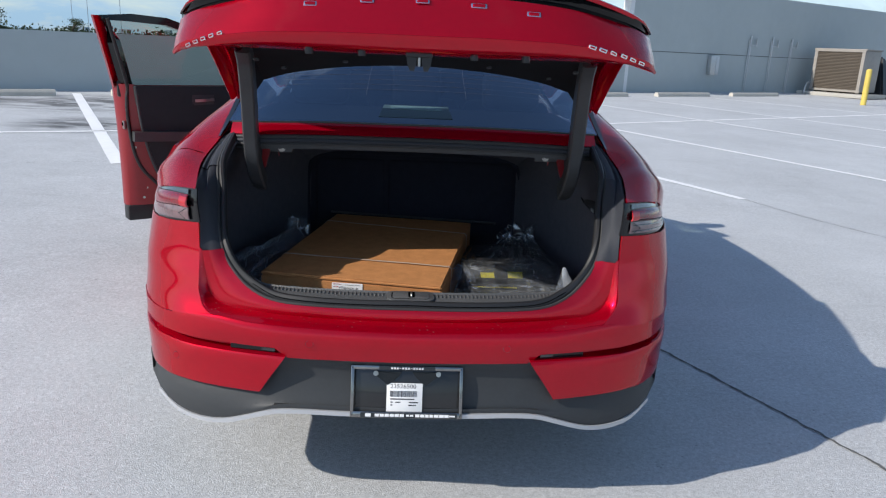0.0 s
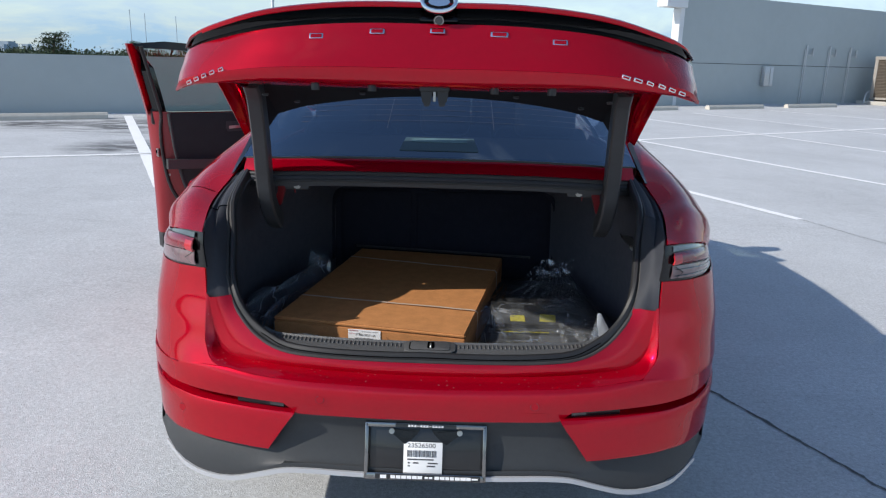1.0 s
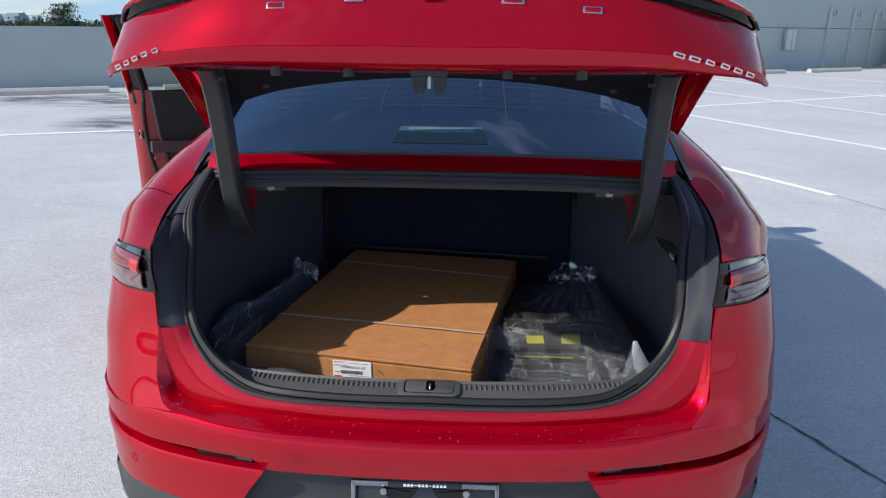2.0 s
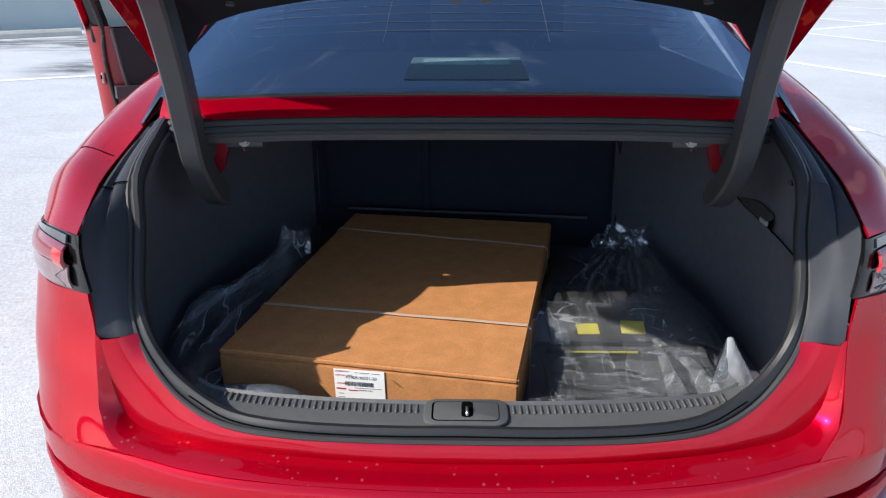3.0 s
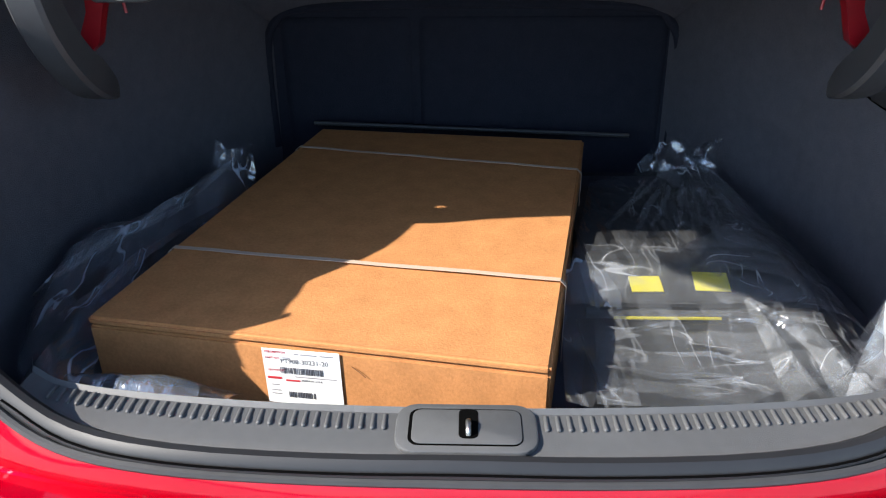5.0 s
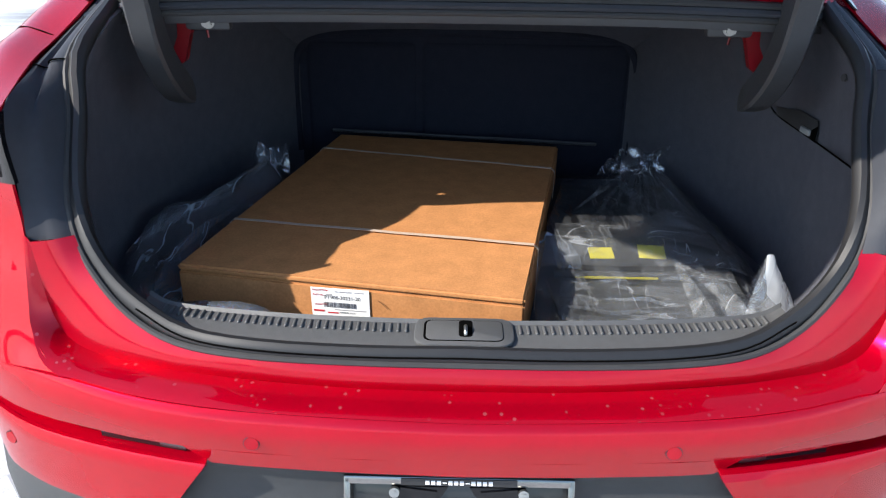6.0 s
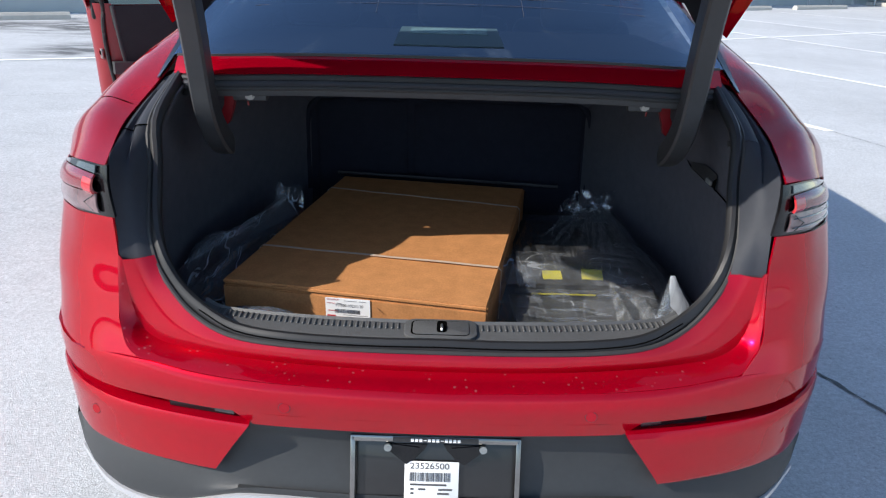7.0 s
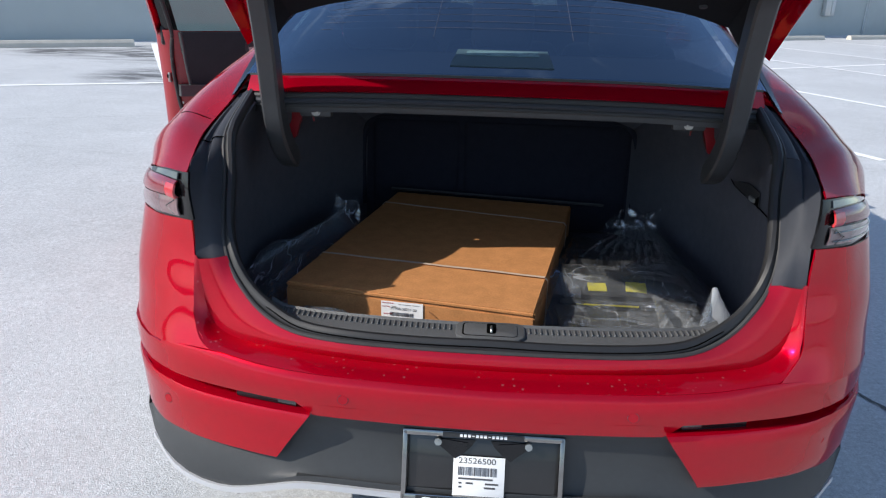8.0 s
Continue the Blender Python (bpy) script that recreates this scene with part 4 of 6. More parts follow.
for x, w, h in ((-.113, .016, .009), (-.088, .012, .008), (-.074, .012, .008), (-.060, .012, .008), (-.046, .012, .008), (-.032, .012, .008), (-.018, .012, .008), (-.001, .009, .005), (.010, .009, .005), (.026, .012, .008), (.040, .012, .008), (.053, .010, .008), (.065, .010, .008), (.079, .013, .008), (.094, .014, .008), (.108, .012, .008), (.124, .016, .004)):
    part("lettering_bar", rect(w, h, .001, x + .006, -.0655, -.0146), M_WHITE, plate)
for i in range(12):
    part("lettering_bar", rect(.0055, .0058 if i not in (3, 7) else .0015, .001, -.043 + i * .0078, .0675, -.0146), M_WHITE, plate)
for s in (1, -1):
    part("bracket", on_plate(prism([(s * .092, -.004, .056), (s * .015, -.004, .056), (s * .022, -.004, .044), (s * .040, -.004, .026), (s * .052, -.004, .026)], (0, .004, 0))), M_GLOSSBLACK, plate)
    part("plate_screw", on_plate(disc((s * .088, -.013, .052), (0, -1, 0), .0072, .006, 12)), M_STEEL, plate, "zinc plated hexagon screw")
    part("plate_screw", on_plate(disc((s * .088, -.016, .052), (0, -1, 0), .0035, .003, 8)), M_STEEL, plate)
tag = part("stock_label", rect(.101, .080, .0012, -.006, -.016, -.0056, .0004), M_WHITE, plate, "white paper label with a bar code")


def words(text, size, at, m, mat, parent, name="lettering", squash=1.0):
    """Lettering as a mesh of its own, lying on a label."""
    cu = bpy.data.curves.new(name, "FONT")
    cu.body, cu.size, cu.align_x, cu.align_y = text, size, "LEFT", "BOTTOM"
    cu.extrude = .0002
    tmp = bpy.data.objects.new("tmp", cu)
    scene.collection.objects.link(tmp)
    bpy.context.view_layer.update()
    me = bpy.data.meshes.new_from_object(tmp.evaluated_get(bpy.context.evaluated_depsgraph_get()))
    bpy.data.objects.remove(tmp)
    bpy.data.curves.remove(cu)
    me.name = name
    me.transform(m @ Matrix.Translation(at) @ Matrix.Rotation(radians(90), 4, "X") @ Matrix.Diagonal((squash, 1, 1, 1)))
    me.materials.clear()
    me.materials.append(mat)
    ob = new(name, me)
    ob.parent = parent
    if parent in BASE:
        ob.matrix_parent_inverse = Matrix.Translation(-BASE[parent])
    return ob


words("23526500", .0165, (-.047, -.0066, .0065), PM, M_INK, plate, squash=1.12)
rng = random.Random(5)
x = -.046
code = bmesh.new()
while x < .030:
    w = rng.choice((.0008, .0012, .002))
    code = join(code, block((w, .0006, .017), (x, -.0066, -.006)))
    x += w + rng.choice((.0009, .0013, .0018))
part("bar_code", on_plate(code), M_INK, plate, smooth=False)
for x, z, w in ((-.012, -.021, .068), (-.042, -.030, .006), (-.024, -.030, .014), (.020, -.030, .026), (-.042, -.038, .006), (.016, -.038, .022)):
    part("print_bar", rect(w, .0035, .0006, x, z, -.0066), M_INK, plate)

# ---- boot lid details ----
fin_out = [Vector(q) for q in ((.548, .150, 1.334), (.549, .22, 1.335), (.550, .31, 1.326), (.552, .40, 1.272), (.558, .49, 1.168))]
fin_in = [Vector(q) for q in ((.478, .10, 1.328), (.480, .18, 1.316), (.484, .29, 1.334), (.492, .39, 1.296), (.515, .485, 1.178))]
side_out = [Vector(q) for q in ((.645, .152, 1.306), (.640, .205, 1.350), (.612, .335, 1.346), (.585, .42, 1.282), (.564, .49, 1.175))]
for s in (1, -1):
    rows = [side_out, fin_out]
    part("lid_side", sheet(rows if s > 0 else flip(rows), 4, 2), M_RED, part_lid, "red inner side of the open boot lid", solid=0.003)
    mid = [(p + q) / 2 + Vector((0, .022, .012)) for p, q in zip(fin_in, fin_out)]
    rows = [fin_in, mid, fin_out]
    part("lid_fin", sheet(rows if s > 0 else flip(rows), 4, 4), M_RED, part_lid, "red painted channel inside the boot lid", solid=0.003)
    edge = [(Vector((s * .478, .092, 1.329)), Vector((s * .480, .29, 1.332)), Vector((s * .481, .492, 1.228))), tuple(Vector((s * fin_in[k].x, fin_in[k].y, fin_in[k].z)) for k in (0, 2, 4))]
    part("lid_corner", sheet([list(r) for r in edge], 4, 2), M_LINING, part_lid, solid=0.003)
    part("lid_fold", tube(spline([(s * q.x, q.y, q.z) for q in fin_out], 4), circle(.0045, 6)), M_RED, part_lid)
    for x, y, z in ((.40, .40, 1.275), (.22, .44, 1.300), (.45, .25, 1.300)):
        part("trim_clip", disc((s * x, y, z - .006), (0, -.3, -1), .008, .005, 14), M_TRIM, part_lid)
    for x in (.14, .27):
        part("rubber_buffer", disc((s * x, .012, 1.328), (0, 0, -1), .010, .018, 14), M_RUBBER, part_lid, "small rubber buffer under the lid")
# lock hanging from the lid's edge
lock = part("lid_lock", block((.068, .034, .022), (.003, .022, 1.332), .004, 2), M_RUBBER, part_lid, "grey plastic lid lock with two prongs")
for s in (1, -1):
    part("prong", prism([(.003 + s * .006, .010, 1.325), (.003 + s * .032, .010, 1.325), (.003 + s * .029, .010, 1.302), (.003 + s * .022, .010, 1.288), (.003 + s * .012, .010, 1.288), (.003 + s * .007, .010, 1.306)], (0, .026, 0)), M_RUBBER, lock)
part("keeper", block((.007, .008, .026), (.003, .014, 1.312), .001, 1), M_STEEL, lock)
# badges: plain bars
for x, w in ((-.267, .032), (-.129, .034), (.007, .034), (.146, .040), (.283, .034)):
    zc = 1.455 - .24 * x * x
    yc = float(np.interp(zc, [1.382, 1.44, 1.47], [-.022, .012, .028])) + .15 * abs(x) ** 2 - .004
    m = Matrix.Rotation(radians(-32), 4, "X") @ Matrix.Rotation(radians(9 * x), 4, "Y")
    bm = block((w, .003, .014), (0, 0, 0), .0012, 2)
    inner = block((w * .78, .0045, .0088), (0, -.0005, 0), .001, 1)
    bmesh.ops.transform(bm, matrix=Matrix.Translation((x, yc, zc)) @ m, verts=bm.verts)
    bmesh.ops.transform(inner, matrix=Matrix.Translation((x, yc - .0008, zc)) @ m, verts=inner.verts)
    bar = part("badge_bar", bm, M_CHROME, part_lid, "chrome badge bar")
    part("badge_inset", inner, M_RED, part_lid)
for s in (1, -1):
    n = 6 if s > 0 else 5
    for i in range(n):
        x = (.432 + i * .029) if s > 0 else (-.488 - i * .0225)
        ax = abs(x)
        drop = .016 * (ax - .43) / .127 if s > 0 else .020 * (ax - .488) / .09
        y = float(np.interp(ax, [.38, .52, .60, .645], [-.013, .032, .090, .158])) - .007 - .5 * drop
        z = float(np.interp(ax, [.38, .52, .60, .645], [1.362, 1.350, 1.338, 1.322])) + .006 - drop
        w = .022 if s > 0 else .017
        turn = Matrix.Rotation(radians(math.copysign(30 if ax > .48 else 12, x)), 4, "Z") @ Matrix.Rotation(radians(math.copysign(16, x)), 4, "Y")
        part("badge_bar", block((w, .003, .0095), (x, y, z), .001, 1, turn), M_CHROME, part_lid, "chrome badge bar")
        part("badge_inset", block((w * .66, .0034, .0040), (x, y - .0008, z), .0006, 1, turn), M_RED, part_lid)
# round emblem and reversing camera
E_AT, E_UP, E_OUT = Vector((.009, .022, 1.510)), Vector((0, .30, .954)), Vector((0, -.954, .30))


def oval(a, b, out, rise=0.0):
    """An oval on the emblem's face, with half axes a and b."""
    return [E_AT + Vector((a * math.cos(k * math.pi / 14), 0, 0)) + E_UP * (rise + b * math.sin(k * math.pi / 14)) + E_OUT * out for k in range(28)]


emblem = part("emblem_plate", prism(oval(.042, .026, .0, .004), E_OUT * .008), M_PIANO, part_lid, "gloss black emblem base with a chrome oval")
part("emblem_ring", tube(oval(.037, .021, .010, .004), circle(.0055, 8, .004), close=True, up=(0, 1, 0)), M_CHROME, emblem, "chrome oval ring")
part("emblem_bar", prism(oval(.024, .010, .008, .004), E_OUT * .003), M_CHROME, emblem, "plain chrome oval inside the ring")
part("camera_housing", block((.088, .022, .024), (.009, .046, 1.482), .005, 3, Matrix.Rotation(radians(-25), 4, "X")), M_PIANO, part_lid, "black housing of the reversing camera")
part("camera_lens", disc((.009, .028, 1.478), (0, -1, -.2), .0085, .012, 20), M_LAMP_SMOKE, part_lid, "round reversing camera lens")
part("camera_ring", disc((.009, .031, 1.478), (0, -1, -.2), .0115, .010, 20), M_DARKCHROME, part_lid)

# ---- fittings inside the boot ----
for s in (1, -1):
    part("bolt", disc((s * .423, .470, 1.017), (0, -1, -.25), .0085, .012, 6), M_STEEL, car, "zinc plated hexagon bolt")
    part("washer", disc((s * .423, .474, 1.017), (0, -1, -.25), .011, .004, 20), M_STEEL, car)
    part("bolt_pad", block((.075, .02, .03), (s * .425, .486, 1.018), .006, 2), M_TRIM, car)
    # the bracket's darker red carries the shade under the shelf
    part("hinge_bracket", prism([(s * .452, .53, 1.045), (s * .492, .53, 1.045), (s * .497, .53, .985), (s * .513, .53, .952), (s * .505, .53, .932), (s * .488, .53, .945), (s * .476, .53, .985)], (0, .018, 0)), M_RED_SHADE, car, "red painted hinge bracket")
    part("bracket_rod", tube([Vector((s * .446, .525, 1.03)), Vector((s * .441, .525, .985))], circle(.0022, 6)), M_RED_SHADE, car)
# seat back panel, folded in two; its dark carpet has the deep end's shade in it
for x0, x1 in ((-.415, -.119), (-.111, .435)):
    part("seat_back", block((x1 - x0, .03, .37), ((x0 + x1) / 2, 1.197, .705), .02, 3), M_SEATBACK_SHADE, car, "black carpeted seat back")
part("recess_rim", tube(spline([(-.44, 1.175, .60), (-.44, 1.172, .80), (-.415, 1.17, .878), (-.34, 1.165, .908), (0, 1.16, .916), (.35, 1.165, .908), (.425, 1.17, .878), (.455, 1.172, .80), (.455, 1.175, .60)], 5), circle(.010, 8)), M_SEATBACK_SHADE, car)
part("upper_lining", sheet([mirror([(0, 1.165, .915), (.30, 1.165, .912), (.43, 1.17, .88)]), mirror([(0, 1.06, .99), (.32, 1.06, .99), (.50, 1.0, .985)]), mirror([(0, .80, 1.034), (.34, .80, 1.034), (.55, .78, 1.03)])], 4, 3), M_CARPET, car, solid=0.004)
# luggage hook in the side lining
for s in (1,):
    pocket = [(.609, .672, .848), (.6175, .588, .862), (.617, .513, .860), (.618, .507, .826), (.620, .575, .826), (.610, .668, .835)]
    recess = part("hook_recess", prism([(s * x, y, z) for x, y, z in pocket], (s * -.0015, 0, 0)), M_TRIM, car, "moulded pocket in the side lining")
    part("recess_shadow", prism([(s * .6155, .540, .832), (s * .6155, .508, .852), (s * .6155, .508, .822)], (s * -.001, 0, 0)), M_BLACKHOLE, recess)
    part("hook", block((.006, .034, .011), (s * .612, .545, .8345), .002, 2), M_GALV, recess, "pale folding bag hook")
    part("lining_seam", tube(spline([(s * x, y, z) for x, y, z in ((.607, .70, .846), (.611, .668, .8335), (.620, .578, .824), (.6185, .507, .823), (.600, .357, .828), (.562, .26, .846))], 4), circle(.0016, 6)), M_BLACKHOLE, car, "seam of the side lining")
    part("lining_clip", disc((s * .598, .424, .952), (-s, -.2, 0), .006, .006, 14), M_TRIM, car)

# ---- window furniture ----
part("window_trim", tube(spline(mirror([(0, .495, 1.1035), (.30, .492, 1.1025), (.50, .485, 1.0965), (.59, .533, 1.090)]), 4), [(-.003, -.003), (.003, -.003), (.003, .003), (-.003, .003)]), M_RUBBER, car, "black lip under the rear window")


def on_glass(x, y, d=0.003):
    """A place just under the rear window."""
    zc = float(np.interp(y, [.497, .68, .86, 1.07, 1.28], [1.104, 1.192, 1.270, 1.352, 1.425]))
    return Vector((x, y, zc - .10 * x * x - d))


for i in range(16):
    y = .70 + i * .034
    part("heater_wire", tube([on_glass(x, y + .06 * x * x, -.0012) for x in [-.46 + .92 * k / 14 for k in range(15)]], circle(.0004, 4)), M_WIRE, car)
for x in (-.17, .17):
    part("bus_wire", tube([on_glass(x * (1 - .1 * k / 5), .66 + k * .11, -.0012) for k in range(6)], circle(.0005, 4)), M_WIRE, car)
stop_lamp = part("stop_lamp", prism([on_glass(-.120, .536, -.0035), on_glass(.120, .536, -.0035), on_glass(.106, .602, -.0035), on_glass(-.106, .602, -.0035)], (0, .001, -.003)), M_STOPLAMP, car, "smoky blue lens of the high stop lamp")
part("stop_lamp_lens", prism([on_glass(-.086, .576, -.0045), on_glass(.086, .576, -.0045), on_glass(.083, .596, -.0045), on_glass(-.083, .596, -.0045)], (0, .001, -.003)), M_PALELENS, stop_lamp, "pale ribbed strip of the stop lamp")

# ---- cabin ----
part("parcel_shelf", block((1.16, .66, .03), (0, .90, 1.085), .01), M_SEAT, car, "black parcel shelf", smooth=False)
part("cabin_floor", block((1.5, 2.6, .05), (0, 2.45, .32)), M_SEAT, car, smooth=False)
for x in (-.40, .0, .40):
    part("rear_seat_back", block((.39, .16, .68), (x, 1.36, .80), .05, 3, Matrix.Rotation(radians(-20), 4, "X")), M_SEAT, car)
    part("headrest", block((.24 if x else .2, .1, .17), (x, 1.29, 1.185), .035, 3, Matrix.Rotation(radians(-12), 4, "X")), M_SEAT, car, "black rear headrest")
part("rear_seat_cushion", block((1.2, .5, .2), (0, 1.75, .52), .05, 3), M_SEAT, car)
for x in (-.37, .37):
    part("front_seat_back", block((.50, .16, .72), (x, 2.45, .88), .06, 3, Matrix.Rotation(radians(-16), 4, "X")), M_SEAT, car, "black front seat back")
    part("front_headrest", block((.26, .11, .2), (x, 2.30, 1.30), .04, 3, Matrix.Rotation(radians(-10), 4, "X")), M_SEAT, car)
    part("front_cushion", block((.5, .52, .2), (x, 2.78, .50), .06, 3), M_SEAT, car)
part("dashboard", block((1.4, .5, .28), (0, 3.62, .88), .08, 3), M_SEAT, car)
part("steering_wheel", tube([Vector((-.37 + .18 * math.cos(a), 3.28 + .07 * math.sin(a), .98 + .165 * math.sin(a))) for a in [i * math.pi / 12 for i in range(24)]], circle(.015, 8), close=True, up=(0, 1, 0)), M_SEAT, car)
part("mirror_inside", block((.24, .03, .06), (0, 3.0, 1.38), .012, 2), M_GLOSSBLACK, car)

# ---- the rest of the body ----
SIDE_Y = [.72, .78, .86, .98, 1.12, 1.26, 1.38, 1.46, 1.55, 1.8, 2.1, 2.4, 2.62]
FRONT_Y = [3.52, 3.56, 3.62, 3.70, 3.83, 3.97, 4.11, 4.24, 4.32, 4.40]


def half_width(y):
    return float(np.interp(y, [.7, 1.0, 1.4, 3.4, 4.0, 4.4, 4.7, 4.93], [.900, .915, .922, .922, .91, .87, .74, .3]))


def low_edge(y):
    z = .27
    for yc in (1.115, 3.965):
        d = abs(y - yc)
        if d < .40:
            z = max(z, .335 + math.sqrt(.40 ** 2 - d * d) - .0)
    return z


def side_rows(ys):
    rows = []
    for k in range(6):
        row = []
        for y in ys:
            z0, z1 = low_edge(y), .90
            z = z0 + (z1 - z0) * k / 5
            inset = float(np.interp(z, [.25, .40, .60, .75, .86, .92], [.035, .012, .0, .004, .018, .035]))
            row.append((half_width(y) - inset, y, z))
        rows.append(row)
    belt = [(half_width(y) - .07, y, float(np.interp(y, [.7, 1.4, 2.6, 3.6, 4.4], [.975, .99, .985, .98, .90]))) for y in ys]
    return rows + [belt]


for s in (1, -1):
    rows = side_rows(SIDE_Y)
    part("side_panel", sheet(rows if s > 0 else flip(rows), 1, 2), M_RED, car, "metallic red body side", solid=0.01)
    rows = side_rows(FRONT_Y)
    part("front_wing", sheet(rows if s > 0 else flip(rows), 1, 2), M_RED, car, "metallic red front wing", solid=0.01)
    sill = [(s * (half_width(y) - .02), y, .25) for y in (1.52, 2.0, 2.6, 3.2, 3.55)]
    part("side_sill", tube(sill, [(-.03, -.06), (.03, -.06), (.03, .06), (-.03, .06)]), M_CLAD, car, "dark grey plastic sill")
    for yc in (1.115, 3.965):
        arch = [(s * (half_width(yc) + .004), yc + .405 * math.cos(a), .335 + .405 * math.sin(a)) for a in [math.pi * i / 18 for i in range(19)]]
        part("arch_trim", tube(arch, circle(.018, 6), up=(1, 0, 0)), M_CLAD, car, "dark grey wheel arch trim")
        part("wheel_well", sheet([[(s * (half_width(yc) - .02), q[1], q[2]) for q in arch], [(s * .64, q[1], q[2]) for q in arch]], 1, 1), M_RUBBER, car)
    # side glass
    ys = [1.38, 1.6, 1.9, 2.2, 2.52]
    belt = [(half_width(y) - .075, y, .99) for y in ys]
    roofl = [(float(np.interp(y, [1.3, 1.7, 2.3, 2.9], [.525, .525, .532, .535])), y, float(np.interp(y, [1.25, 1.7, 2.3, 2.9], [1.34, 1.38, 1.395, 1.37]))) for y in ys]
    part("side_window", sheet([belt, roofl] if s > 0 else flip([belt, roofl]), 2, 3), M_TINT, car, "dark tinted side window")
    part("door_pillar", sheet([[(s * .85, 2.52, .99), (s * .85, 2.64, .99)], [(s * .533, 2.50, 1.393), (s * .533, 2.58, 1.390)]], 2, 2), M_GLOSSBLACK, car, solid=0.01)
    part("windscreen_pillar", tube(spline([(s * .565, 2.88, 1.40), (s * .67, 3.25, 1.24), (s * .77, 3.62, 1.02)], 4), circle(.03, 8)), M_RED, car)
    part("roof_rail", tube(spline([(s * .518, 1.25, 1.345), (s * .518, 1.7, 1.383), (s * .526, 2.3, 1.398), (s * .532, 2.88, 1.373)], 4), circle(.018, 8)), M_RED, car)
part("windscreen", sheet([mirror([(0, 2.93, 1.478), (.3, 2.93, 1.47), (.46, 2.91, 1.435), (.55, 2.89, 1.405)]), mirror([(0, 3.80, 1.03), (.35, 3.78, 1.03), (.62, 3.70, 1.02), (.76, 3.62, 1.02)])], 4, 4), M_GLASS, car, "clear windscreen")
part("bonnet", sheet([mirror([(0, 3.82, 1.025), (.35, 3.80, 1.025), (.62, 3.72, 1.01), (.80, 3.64, .985)]), mirror([(0, 4.35, .96), (.35, 4.33, .96), (.62, 4.25, .945), (.80, 4.15, .915)]), mirror([(0, 4.80, .82), (.35, 4.77, .82), (.62, 4.62, .81), (.79, 4.42, .86)])], 4, 4), M_RED, car, "metallic red bonnet", solid=0.01)
front_rows = [mirror([(0, 4.80 + o, z), (.35, 4.77 + o, z), (.62, 4.62 + o * .9, z), (.79, 4.42 + o * .4, z + .02)]) for o, z in ((.0, .81), (.10, .74), (.13, .62), (.12, .45), (.06, .28))]
part("front_bumper", sheet(front_rows, 4, 3), M_RED, car, "metallic red front bumper", solid=0.01)
part("grille", sheet([mirror([(0, 4.935, .56), (.3, 4.91, .56), (.5, 4.83, .56)]), mirror([(0, 4.93, .34), (.3, 4.90, .34), (.55, 4.78, .34)])], 4, 2), M_GLOSSBLACK, car, solid=0.008)
for s in (1, -1):
    part("headlight", sheet([[(s * .30, 4.86, .79), (s * .55, 4.74, .80), (s * .74, 4.53, .82)], [(s * .30, 4.89, .74), (s * .55, 4.77, .75), (s * .76, 4.53, .78)]], 4, 2), M_LAMP_CLEAR, car, "slim clear headlight", solid=0.01)
    part("door_mirror", block((.20, .12, .13), (s * 1.02, 3.42, 1.06), .035, 3), M_RED, car, "red door mirror") if s > 0 else None
# right front door, shut
rows = side_rows([2.62, 2.8, 3.0, 3.2, 3.4, 3.52])
part("front_door", sheet(rows, 1, 2), M_RED, car, "metallic red front door, shut", solid=0.01)
ys = [2.60, 2.8, 3.0, 3.3, 3.52]
belt = [(half_width(y) - .075, y, .985) for y in ys]
tops = [(.533, 2.60, 1.393), (.540, 2.8, 1.38), (.60, 2.98, 1.345), (.70, 3.26, 1.21), (.79, 3.52, 1.03)]
part("side_window", sheet([belt, tops], 2, 3), M_GLASS, car, "clear front side window")


def wheel(x, y):
    """Tyre, rim and brake disc round the axle."""
    s = 1 if x > 0 else -1
    prof = [(.255, -.105), (.33, -.112), (.360, -.095), (.368, -.06), (.368, .06), (.360, .095), (.33, .112), (.255, .105)]
    bm = bmesh.new()
    n = 40
    rings = [[bm.verts.new((x + d, y + r * math.cos(2 * math.pi * i / n), .368 + r * math.sin(2 * math.pi * i / n))) for r, d in prof] for i in range(n)]
    for i in range(n):
        for j in range(len(prof) - 1):
            bm.faces.new((rings[i][j], rings[(i + 1) % n][j], rings[(i + 1) % n][j + 1], rings[i][j + 1]))
    hub = part("wheel", disc((x, y, .368), (1, 0, 0), .06, .14, 20), M_GLOSSBLACK, car, "black alloy wheel with a low tyre")
    part("tyre", bm, M_RUBBER, hub, "black rubber tyre")
    rim = bmesh.new()
    for k in range(10):
        a = 2 * math.pi * k / 10
        m = Matrix.Translation((x + s * .07, y, .368)) @ Matrix.Rotation(a, 4, "X") @ Matrix.Translation((0, 0, .15))
        rim = join(rim, block((.02, .035, .22), (0, 0, 0), .006, 2))
        bmesh.ops.transform(rim, matrix=m, verts=rim.verts[-len(rim.verts) // (k + 1):])
    part("rim", rim, M_SILVER, hub, "alloy spokes")
    part("rim_barrel", tube([Vector((x - .10, y, .368)), Vector((x + .10, y, .368))], circle(.258, 36), caps=False, up=(0, 0, 1)), M_SILVER, hub)
    part("brake_disc", disc((x - s * .02, y, .368), (1, 0, 0), .17, .02, 28), M_STEEL, hub)


for x in (-.80, .80):
    for y in (1.115, 3.965):
        wheel(x, y)

# ---- left front door, standing open ----
door = part("open_door", block((.02, .02, .3), (-.905, 3.49, .55), .004), M_RED_SHADE, car, "red front door standing wide open with black inner trim")
DE, DN = Vector((-.811, -.585, 0)), Vector((.585, -.811, 0))
DH = Vector((-.90, 3.50, 0))


def dp(u, n, z):
    """A place on the open door: along it, towards its inner side, height."""
    return DH + DE * u + DN * n + Vector((0, 0, z))


